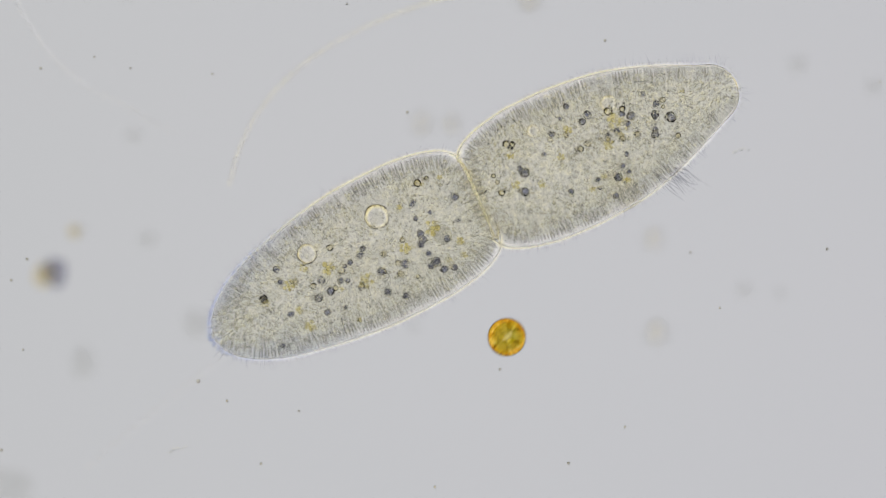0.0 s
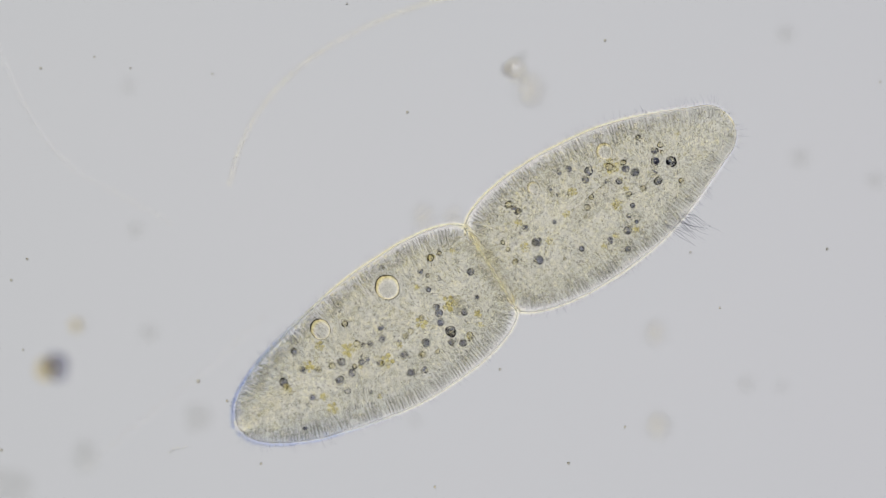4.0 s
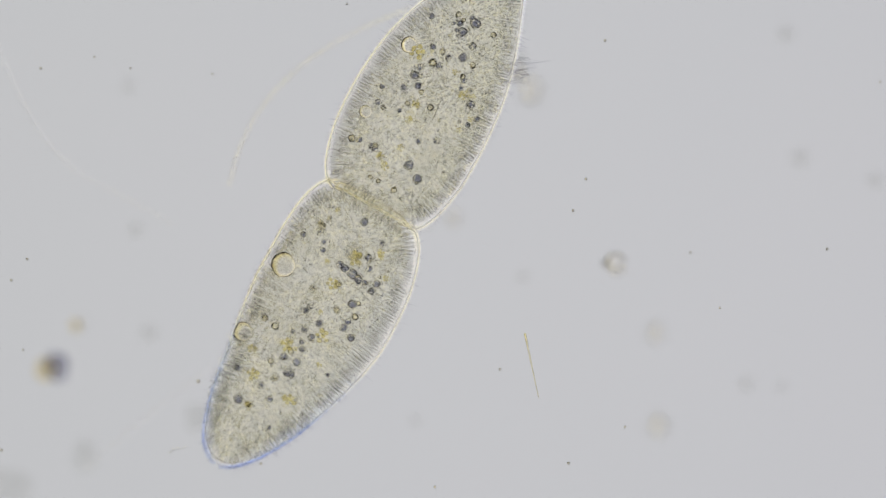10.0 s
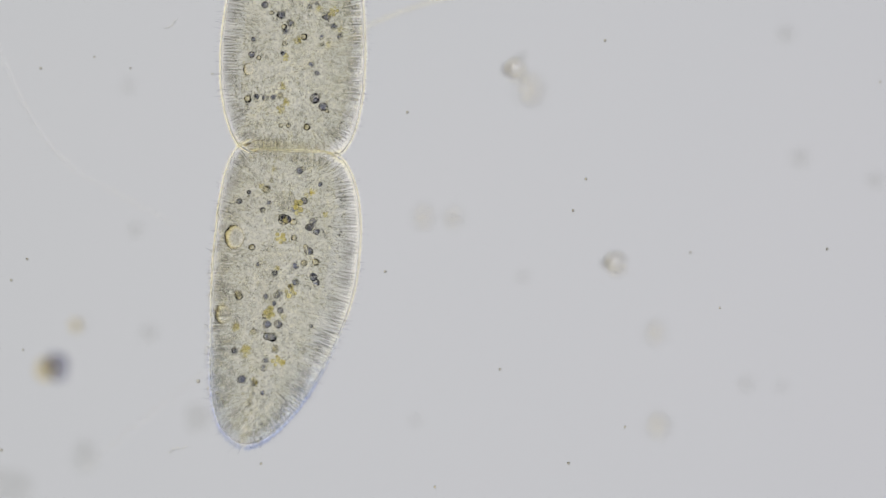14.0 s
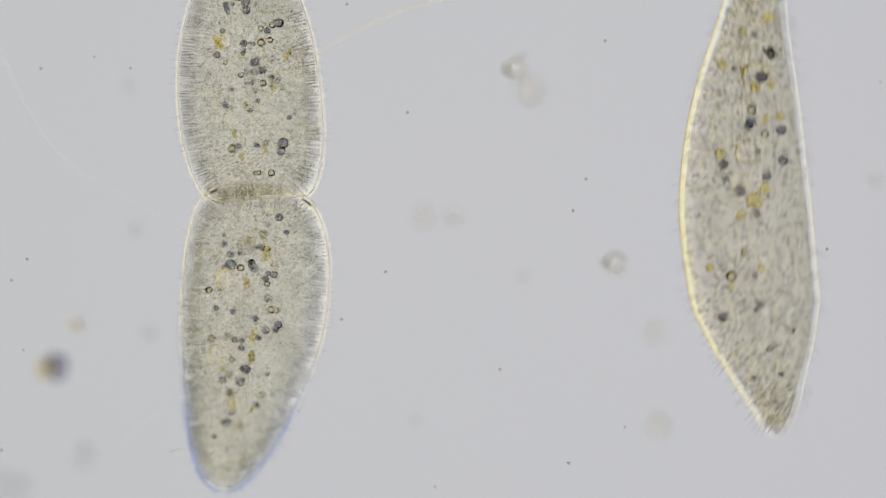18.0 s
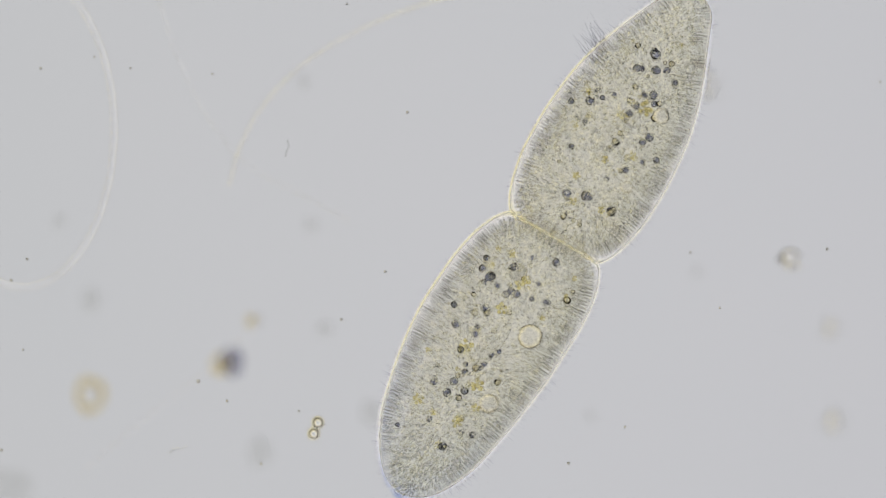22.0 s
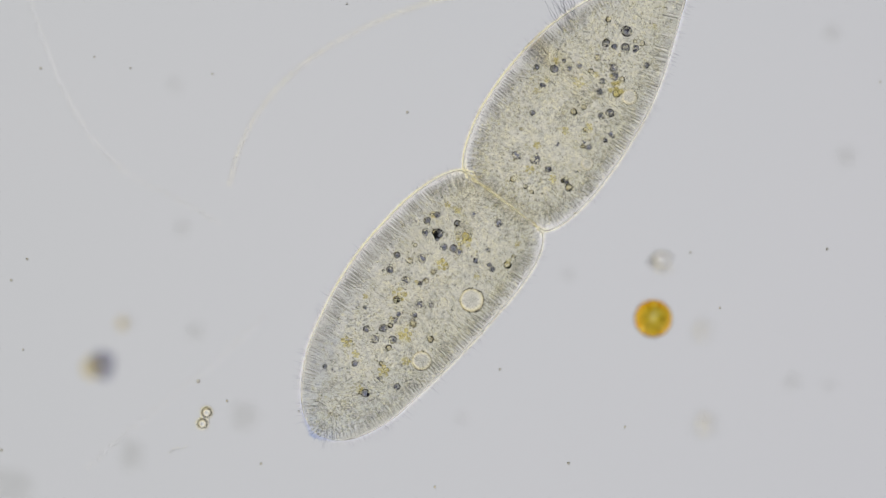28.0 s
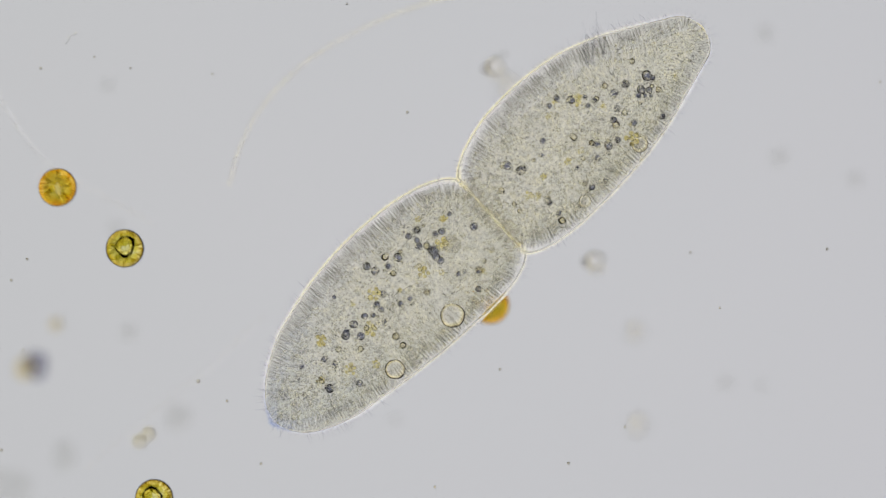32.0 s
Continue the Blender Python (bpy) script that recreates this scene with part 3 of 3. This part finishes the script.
ALGAE = [
    (amber_alga, "first", 0, [(0, 897, 597), (0.1, 970, 477), (0.2, 970, 448), (0.3, 982, 440), (0.4, 1014, 444), (0.5, 1046, 452), (0.6, 1054, 424), (0.7, 1095, 424), (0.8, 1127, 412), (0.9, 1216, 412), (1, 1298, 500), (1.1, 1374, 594), (1.2, 1483, 598), (1.3, 1565, 598), (1.4, 1680, 600)]),
    (pale_alga, "first", 0, [(0.6, -60, -60), (0.8, 24, 129), (0.9, 57, 246), (1, 75, 378), (1.1, 133, 480), (1.2, 182, 606), (1.3, 250, 727), (1.4, 356, 776), (1.5, 436, 808), (1.6, 400, 890), (1.7, 380, 990)]),
    (amber_alga, "copy", 0, [(5.2, 900, 950), (5.5, 812, 804), (5.7, 695, 808), (5.9, 735, 884), (6, 825, 908), (6.1, 845, 845), (6.3, 824, 711), (6.5, 929, 626), (6.7, 1006, 537), (6.9, 1196, 477), (7, 1266, 545), (7.1, 1297, 651), (7.3, 1459, 776), (7.5, 1580, 890), (7.9, 1570, 905), (8.1, 1650, 960)]),
    (pale_alga, "copy", 0, [(5.8, 540, -120), (6, 577, -8), (6.1, 703, 57), (6.3, 760, 222), (6.5, 509, 234), (6.7, 307, 158), (6.9, 105, 190), (7, -20, 205), (7.2, -160, 230)]),
    (pale_alga, "copy", 0, [(7.1, 1640, 220), (7.3, 1487, 210), (7.5, 1354, 198), (7.7, 1204, 267), (7.9, 1188, 226), (8, 1208, 317), (8.1, 1200, 331), (8.2, 1261, 267), (8.3, 1269, 222), (8.4, 1261, 166), (8.5, 1293, 73), (8.6, 1269, -5), (8.7, 1184, -14), (8.9, 1180, -120)]),
    (amber_alga, "copy", 0, [(8.1, 1060, 960), (8.2, 1059, 877), (8.3, 1055, 796), (8.4, 1111, 723), (8.5, 1168, 651), (8.6, 1107, 582), (8.7, 1039, 469), (8.9, 1188, 376), (9, 1237, 296), (9.1, 1342, 218), (9.3, 1491, 48), (9.4, 1430, -14), (9.5, 1394, -20), (9.7, 1390, -140)]),
    (pale_alga, "copy", 0, [(8.9, 890, -80), (9.1, 836, -10), (9.3, 740, 14), (9.4, 683, 32), (9.5, 667, 28), (9.6, 639, 65), (9.7, 600, 10), (9.9, 540, -120)]),
    (amber_alga, "copy", 0, [(20, 370, 1000), (20.2, 356, 844), (20.3, 343, 747), (20.4, 307, 634), (20.5, 283, 513), (20.6, 246, 396), (20.7, 194, 275), (20.8, 162, 145), (20.9, 120, 10), (21.1, 60, -140)]),
    (amber_alga, "copy", 0, [(22.5, 560, -80), (22.7, 606, 6), (22.8, 691, 25), (22.9, 727, 6), (23, 759, 45), (23.1, 760, 80), (23.2, 816, 58), (23.3, 873, -14), (23.5, 960, -150)]),
    (amber_alga, "copy", 0, [(23.9, 1450, -140), (24.1, 1370, -10), (24.2, 1269, 85), (24.3, 1115, 230), (24.4, 978, 448), (24.5, 869, 626), (24.6, 776, 792), (24.7, 690, 930), (24.8, 640, 1050)]),
    (pale_alga, "copy", 0, [(27.1, 900, 1050), (27.5, 994, 784), (27.6, 1034, 683), (27.7, 945, 622), (27.8, 913, 808), (27.9, 950, 885), (28, 985, 940), (28.2, 1010, 1000)]),
    (amber_alga, "copy", -0.42, [(27.1, 1320, 1000), (27.5, 1325, 849), (27.6, 1330, 857), (27.7, 1341, 784), (27.8, 1301, 723), (27.9, 1228, 651), (28, 1156, 564), (28.1, 1091, 513), (28.2, 982, 521), (28.3, 962, 533), (28.5, 966, 537), (28.7, 970, 541), (29, 970, 541), (29.3, 978, 545), (29.5, 1014, 550), (29.6, 1010, 550), (29.8, 998, 550), (30, 978, 550), (30.3, 913, 533), (30.5, 893, 537), (31, 890, 540), (31.5, 876, 545), (32, 868, 540)]),
    (pale_alga, "copy", 0, [(28, 1700, 420), (28.2, 1568, 327), (28.3, 1519, 271), (28.4, 1455, 210), (28.5, 1434, 198), (28.6, 1402, 162), (28.7, 1281, 154), (28.8, 1220, 246), (28.9, 1107, 481), (29, 1106, 566), (29.1, 1115, 521), (29.2, 1018, 529), (29.3, 857, 679), (29.4, 849, 776), (29.5, 832, 857), (29.7, 800, 1000)]),
    (amber_alga, "copy", 0, [(28.4, 290, -140), (28.6, 327, 0), (28.7, 343, 93), (28.8, 315, 194), (28.9, 287, 295), (29, 297, 405), (29.1, 275, 525), (29.2, 255, 659), (29.3, 303, 780), (29.4, 311, 877), (29.5, 290, 945), (29.7, 60, 930), (29.8, 24, 824), (29.9, 36, 723), (30, 30, 620), (30.1, 16, 517), (30.2, 12, 412), (30.3, 16, 311), (30.5, 24, 89), (30.6, 65, 0), (30.8, 60, -150)]),
    (pale_alga, "copy", -0.40, [(29.3, 590, 1000), (29.5, 525, 849), (29.6, 477, 748), (29.7, 424, 723), (29.8, 372, 699), (29.9, 323, 679), (30, 264, 687), (30.1, 267, 687), (30.2, 263, 699), (30.3, 251, 711), (30.5, 263, 727), (30.6, 267, 731), (30.7, 279, 727), (30.9, 315, 735), (31, 335, 720), (31.2, 412, 630), (31.3, 412, 541), (31.5, 319, 521), (31.7, 283, 549), (31.8, 271, 541), (32, 221, 440)]),
    (amber_alga, "copy", 0, [(28.9, 1600, -120), (29.1, 1443, 48), (29.2, 1329, 178), (29.3, 1180, 339), (29.4, 1139, 489), (29.5, 1115, 493), (29.6, 970, 574), (29.7, 909, 630), (29.8, 816, 743), (29.9, 699, 861), (30, 530, 865), (30.1, 436, 800), (30.2, 392, 703), (30.3, 432, 570), (30.5, 214, 598), (30.6, 105, 634), (30.7, 8, 634), (30.9, -14, 711), (31.1, -120, 800)]),
    (pale_alga, "copy", 0, [(29.7, 1750, 840), (30, 1535, 855), (30.1, 1439, 853), (30.2, 1358, 890), (30.4, 1280, 1010)]),
    (amber_alga, "copy", 0, [(31.6, -120, 150), (31.9, 10, 265), (32, 102, 332)]),
    (pale_alga, "copy", 0, [(31.6, 330, 1050), (31.9, 288, 925), (32, 273, 882)]),
]
# drift in depth of single algae, by their order: (seconds, height)
DEPTHS = {12: [(28.5, -0.05), (29, -0.28), (29.5, -0.2)], 0: [(0, -0.08), (0.3, -0.2), (0.5, -0.3), (1.4, -0.24)], 2: [(6.3, 0), (6.7, -0.12), (7, -0.3), (7.4, -0.2)], 16: [(29.7, -0.2), (30.4, -0.2)], 18: [(31.6, -0.12), (32, -0.12)],
          14: [(29.3, -0.3), (31, -0.3), (32, -0.12)], 13: [(29.4, 0), (30, -0.12), (30.6, -0.12)], 17: [(31.6, -0.14), (32, -0.14)]}
DRIFTERS = [
    (True, [(0, 1298, 272), (1, 1640, 200)]),
    (False, [(1, 1640, 640), (1.5, 1102, 500), (1.8, 1010, 640), (2.4, 1100, 980)]),
    (True, [(7.4, -60, 350), (8.6, 235, 500), (8.7, 250, 497), (9, 275, 540), (9.6, 330, 730), (10.4, 420, 980)]),
    (True, [(12.2, -60, 250), (13, 320, 390), (13.8, 300, 150), (14.4, 280, -60)]),
    (True, [(12.4, 900, 960), (13, 863, 810), (13.6, 1000, 960)]),
    (True, [(22.2, 900, -60), (22.8, 635, 132), (23.4, 420, -60)]),
    (False, [(20.9, 560, 960), (22, 505, 278), (22.8, 388, 158), (23, 296, 133), (23.4, 150, 40), (23.7, 40, -60)]),
    (False, [(22.6, 300, 960), (23, 133, 463), (23.3, -60, 300)]),
    (True, [(28.3, -60, 560), (28.9, 397, 510), (29.2, 480, 300), (29.8, 500, -60)]),
    (True, [(31.2, -60, -20), (32, 115, 78)]),
    (True, [(28, 300, 803), (28.4, 380, 960)]),
    (True, [(24.6, 1640, 420), (25, 1398, 446), (25.5, 1300, 600), (26.4, 1400, 980)]),
]


# ---- debris and dust ----
def drift(ob, x, y, z, turn=0.0):
    walk(ob, [(t, Matrix.Translation(spot(x + dx, y + dy, z)) @ pose(0, 0, 0, 0, 0, turn)) for t, dx, dy in STAGE])


def debris():
    made = []

    def thing(name, bm, mat, label, category, x, y, z, turn=0.0):
        ob = part(name, bm, mat, None, label)
        tagged(ob, category=category)
        made.append((ob, x, y, z, turn))
        return ob
    low = SLIDE_LOW
    for x, y, r, q, mat in ((101, 650, 22, 1.25, SMUDGE), (143, 575, 11, 1.0, DEBRIS_SHADE), (240, 407, 12, 1.0, DEBRIS_SHADE), (227, 153, 10, 1.1, DEBRIS_SHADE),
                            (1320, 680, 14, 0.9, DEBRIS_SHADE), (1383, 685, 9, 1.0, DEBRIS_SHADE), (925, 490, 10, 1.0, DEBRIS_SHADE), (1415, 280, 16, 1.0, DEBRIS_SHADE),
                            (1550, 320, 14, 1.0, DEBRIS_SHADE), (1390, 62, 14, 1.0, DEBRIS_SHADE), (735, 745, 9, 1.0, DEBRIS_SHADE), (150, 810, 22, 1.2, DEBRIS_SHADE),
                            (-150, 540, 18, 1.2, DEBRIS_SHADE), (265, 590, 14, 1.0, DEBRIS_SHADE), (350, 740, 24, 1.0, DEBRIS_SHADE), (-205, 400, 11, 1.0, DEBRIS_SHADE)):
        thing("debris_shade_blob", ball(r * U, 3, (1, q, 0.7), 0.35, x), mat,
              "dark blurred clump of dirt under the slide" if mat == SMUDGE else "faint grey speck of dirt under the slide", "debris", x, y, low - r * U * 0.6)
        # the amber flank paints in the lens's colour fringing
        if mat == SMUDGE or (x, y) == (143, 575):
            part("amber_side", ball(0.9 * r * U, 2, (1, 1.2, 0.7), 0.3, y), AMBER_TINT, made[-1][0], "amber colour fringe painted on the flank").location = (-0.9 * r * U, -0.2 * r * U, 0)
    for x, y, r in ((1165, 755, 21), (750, 385, 18), (803, 386, 15), (-150, 707, 17), (940, 160, 26), (1160, 590, 17)):
        bm = bmesh.new()
        n, m = 40, 10
        rows = []
        for i in range(n):
            a = 2 * math.pi * i / n
            rr = r * (1 + 0.06 * math.sin(3 * a + x))
            rows.append([bm.verts.new(((rr + 5 * math.cos(b)) * U * math.cos(a), (rr + 5 * math.cos(b)) * U * math.sin(a), 5 * U * math.sin(b)))
                         for b in (2 * math.pi * j / m for j in range(m))])
        for i in range(n):
            for j in range(m):
                k, l = (i + 1) % n, (j + 1) % m
                bm.faces.new((rows[i][j], rows[k][j], rows[k][l], rows[i][l]))
        if x == -150:
            bmesh.ops.scale(bm, vec=(1.35, 1.6, 1.8), verts=bm.verts[:])
        thing("empty_shell", bm, AMBER_TINT if x == -150 else SHELL, "amber ring of an empty shell with a bright middle" if x == -150 else "faint ring of an empty cell shell", "debris", x, y, low - 11 * U)
        part("bright_middle", ball((9 if x == -150 else 0.62 * r) * U, 3, (0.8, 1.3, 0.45), 0.15, x), LENSLET, made[-1][0], "bright glassy middle")
    for x, y, up in ((912, 120, 20), (1088, 463, 4)):
        ob = thing("debris_flake", ball(14 * U, 3, (1.1, 1.0, 0.45), 0.3, x), LENSLET, "clear glassy flake with a dark smudged edge", "debris", x, y, -0.64)
        part("dark_edge", ball(8 * U, 2, (1, 1.1, .35), 0.4, x), DEBRIS_DARK, ob, "dark smudge").location = (-16 * U, -4 * U, -5 * U)
        part("pale_edge", ball(9 * U, 2, (1, .8, .5), 0.4, y), DEBRIS_SHADE, ob).location = (14 * U, up * U, -5 * U)
        part("glassy_edge", ball(9 * U, 3, (1.6, .7, .4), 0.3, y), LENSLET, ob).location = (4 * U, -16 * U, -2 * U)
    # the rim of a large bubble
    bm = bmesh.new()
    n, m = 120, 10
    rows = []
    for i in range(n):
        a = 2 * math.pi * i / n
        c, s = math.cos(a), math.sin(a)
        rows.append([bm.verts.new(((163 + 5 * math.cos(b)) * U * c, (281 + 5 * math.cos(b)) * U * s, 5 * U * math.sin(b))) for b in (2 * math.pi * j / m for j in range(m))])
    for i in range(n):
        for j in range(m):
            k, l = (i + 1) % n, (j + 1) % m
            bm.faces.new((rows[i][j], rows[k][j], rows[k][l], rows[i][l]))
    thing("bubble_rim", bm, FILM, "thin oval rim of a large bubble", "bubble", -270, 237, -0.25)
    for ob, *place in made:
        drift(ob, *place)


def dust():
    rnd = random.Random(4)
    for x, y, r in ((72, 121, 3), (20, 496, 3), (351, 675, 4), (376, 131, 2.5), (614, 7, 2.5), (721, 199, 3), (885, 654, 3), (1006, 820, 3), (770, 862, 3), (1464, 441, 3),
                    (1071, 72, 3), (1037, 317, 3), (1014, 373, 3), (682, 481, 3), (604, 566, 3), (1106, 756, 3), (462, 821, 3), (402, 710, 3), (48, 459, 3),
                    (41, 619, 2.5), (1274, 545, 2.5), (1558, 145, 2.5), (167, 101, 2.5), (529, 728, 2.5), (231, 121, 2.5), (3, 797, 3), (1222, 447, 2.5)):
        # sensor dust, placed at the focal plane to fit the camera's view
        ob = part("dust_speck", ball(0.8 * r * U, 3, (1, 1, 1), 0.15, x), DUST, None)
        tagged(ob, "tiny dark speck standing in for dust on the camera sensor", "dust", "dust in the water")
        ob.location = spot(x, y, 0)


def fibre(points, width, z, label, mat):
    cu = bpy.data.curves.new("fibre", "CURVE")
    cu.dimensions, cu.bevel_depth, cu.bevel_resolution, cu.resolution_u = "3D", width * U, 3, 8
    sp = cu.splines.new("BEZIER")
    sp.bezier_points.add(len(points) - 1)
    for bp, (x, y) in zip(sp.bezier_points, points):
        bp.co = spot(x, y, z)
        bp.handle_left_type = bp.handle_right_type = "AUTO"
    tmp = bpy.data.objects.new("tmp", cu)
    me = bpy.data.meshes.new_from_object(tmp)
    bpy.data.objects.remove(tmp)
    bm = bmesh.new()
    bm.from_mesh(me)
    return tagged(part("fibre", bm, mat, None, label), category="fibre")


# ---- setting ----
def box(name, lo, hi, mat, bevel=0.0):
    bm = bmesh.new()
    bmesh.ops.create_cube(bm, size=1)
    for v in bm.verts:
        v.co = Vector([(a + b) / 2 + c * (b - a) for a, b, c in zip(lo, hi, v.co)])
    if bevel:
        bmesh.ops.bevel(bm, geom=bm.edges[:], offset=bevel, segments=2, affect="EDGES")
    return part(name, bm, mat, None, "", False)


slide = tagged(box("microscope_slide", (-9, -7, SLIDE_LOW), (9, 7, SLIDE_TOP), GLASS, 0.05), "clear glass slide with ground edges", kind="structure")
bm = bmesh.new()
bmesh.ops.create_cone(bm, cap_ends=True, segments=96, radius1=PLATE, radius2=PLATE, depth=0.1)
plate = tagged(part("opal_plate", bm, OPAL, None, "round opal glass plate over the lamp, with coloured light painted in", False), kind="structure")
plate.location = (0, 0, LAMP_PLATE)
bm = bmesh.new()
for z0, z1, r0, r1 in ((-104, LAMP_PLATE + 0.3, PLATE + 0.02, PLATE + 0.8),):
    n = 64
    ring = [[bm.verts.new((r * math.cos(2 * math.pi * i / n), r * math.sin(2 * math.pi * i / n), z)) for i in range(n)]
            for r, z in ((r0, z0), (r0, z1), (r1, z1), (r1, z0))]
    for a, b in zip(ring, ring[1:] + ring[:1]):
        for i in range(n):
            bm.faces.new((a[i], a[(i + 1) % n], b[(i + 1) % n], b[i]))
bmesh.ops.recalc_face_normals(bm, faces=bm.faces[:])
tagged(part("lamp_housing", bm, HOUSING, None, "black lacquered lamp tube under the slide", False), kind="structure")
tagged(box("ground", (-90, -90, -105), (90, 90, -104), HOUSING), "black microscope base", kind="structure")

dust()
fibre([(405, 330), (430, 250), (480, 170), (550, 105), (640, 52), (760, 5), (830, -10)], 3.0, -0.3, "faint pale arc of a fibre on the glass", FIBRE)
fibre([(150, 830), (260, 740), (370, 650), (470, 560)], 2.6, -0.4, "faint pale straight fibre on the glass", FIBRE_DIM)
# grey blob added to paint in the vignetted lower-left corner
tagged(part("debris_shade_blob", ball(46 * U, 3, (1.3, 1, 0.5), 0.4, 5), DEBRIS_SHADE, None, "grey blur that paints in the field's darker corner"), category="debris").location = spot(-6, 872, SLIDE_LOW - 0.07)
loose_fibre = fibre([(-40, -30), (0, 90), (50, 200), (120, 290), (240, 360), (310, 400)], 2.6, -0.3, "faint pale fibre adrift with the slide", FIBRE_DIM)
NEEDLE_BM = bmesh.new()
bmesh.ops.create_cone(NEEDLE_BM, cap_ends=True, segments=8, radius1=1.8 * U, radius2=0.6 * U, depth=116 * U)
needle = tagged(part("needle", NEEDLE_BM, NEEDLE, None, "thin straight colourless needle drifting in the water"), category="debris")
twin = tagged(new("twin_bubble"), "two tiny bright bubbles stuck together near the slide", "bubble")
for dx in (-9, 9):
    wall = part("bubble", ball(12 * U, 3), BUBBLE_WALL, twin, "grey bubble wall")
    wall.location = (dx * U, dx * 0.6 * U, 0)
    # flat lens added to put the gleam into the bubble's shape
    part("gleam", ball(8.5 * U, 3, (1, 1, 0.55)), GLEAM_LENS, wall, "added flat lens that makes the bubble's white gleam")


def drifter(seed, pale):
    """A tiny bent flake or hair in the water."""
    rnd = random.Random(seed)
    verts, faces = [], []
    p = Vector((0, 0, 0))
    way = Vector((1, 0, 0))
    for n in range(4):
        q = p + way * (rnd.uniform(6, 10) * U)
        spike(verts, faces, p, q, rnd.uniform(1.5, 3) * U, rnd.uniform(1, 2.5) * U, 6)
        way = Matrix.Rotation(rnd.uniform(-.8, .8), 3, "Z") @ way
        p = q
    return tagged(from_lists("drifting_flake", verts, faces, FLAKE if pale else DEBRIS_SHADE, None,
                             "tiny bent colourless flake adrift in the water" if pale else "tiny dark crumb adrift in the water"), category="debris", group="drifting flakes")


def motions():
    for n, (pale, rows) in enumerate(DRIFTERS):
        ob = drifter(n, pale)
        rows = [(0.0, *rows[0][1:])] * (rows[0][0] > 0) + rows + [(32.0, *rows[-1][1:])] * (rows[-1][0] < 32)
        walk(ob, [(t, Matrix.Translation(spot(x, y, -0.05)) @ pose(0, 0, 0, 0, 0, (x + 2 * y) * 0.15 % 80)) for t, x, y in rows])
    walk(pair, [(t, Matrix.Translation(spot(x, y))) for t, x, y in JOINT])
    for (skin_part, core), heads, flips in ((rear_parts, REAR_HEAD, REAR_FLIP), (front_parts, FRONT_HEAD, FRONT_FLIP)):
        back = skin_part == rear_parts[0]
        tilts = REAR_TILT if back else [(0, 0), (32, 0)]
        times = sorted({t for rows in (heads, flips, ROLL, tilts) for t, *_ in rows})

        def at(rows, t):
            for (a, va), (b, vb) in zip(rows, rows[1:]):
                if t <= b:
                    return va + (vb - va) * (t - a) / (b - a)
            return rows[-1][1]
        walk(skin_part, [(t, pose(0, 0, 0, at(flips, t), at(tilts, t), at(heads, t))) for t in times])
        walk(core, [(t, pose(0, 0, 0, (-1 if back else 1) * at(ROLL, t), at(tilts, t), at(heads, t))) for t in times])
    walk(slipper, [(t, Matrix.Translation(spot(x, y)) @ pose(0, 0, 0, 0, 0, h + 180) @ Matrix.Translation((-425 * U, 0, 0))) for t, x, y, h in SLIPPER_ROWS])
    balls = [base if name == "first" else copy_thing(base, Matrix()) for base, name, z, rows in ALGAE]
    for n, (ob, (base, name, z, rows)) in enumerate(zip(balls, ALGAE)):
        rows = [(0.0, *rows[0][1:])] * (rows[0][0] > 0) + rows + [(32.0, *rows[-1][1:])] * (rows[-1][0] < 32)
        deep = DEPTHS.get(n, [(0, z)])
        walk(ob, [(t, Matrix.Translation(spot(x, y, float(np.interp(t, [d[0] for d in deep], [d[1] for d in deep])))) @ pose(0, 0, 0, 0, 0, (x + y) * 0.12)) for t, x, y in rows])
    walk(needle, [(t, Matrix.Translation(spot(x, y, -0.04)) @ pose(0, 0, 0, 0, 0, a) @ pose(0, 0, 0, 90, 0, 0)) for t, x, y, a in NEEDLE_ROWS])
    walk(twin, [(t, Matrix.Translation(spot(x, y, -0.18 if t < 29.5 else -0.45)) @ pose(0, 0, 0, 0, 0, a - 12)) for t, x, y, a in TWIN_ROWS])
    walk(loose_fibre, [(t, Matrix.Translation((dx * U, -dy * U, 0))) for t, dx, dy in STAGE])
    walk(slide, [(t, Matrix.Translation((dx * U, -dy * U, 0))) for t, dx, dy in STAGE])
    debris()


motions()
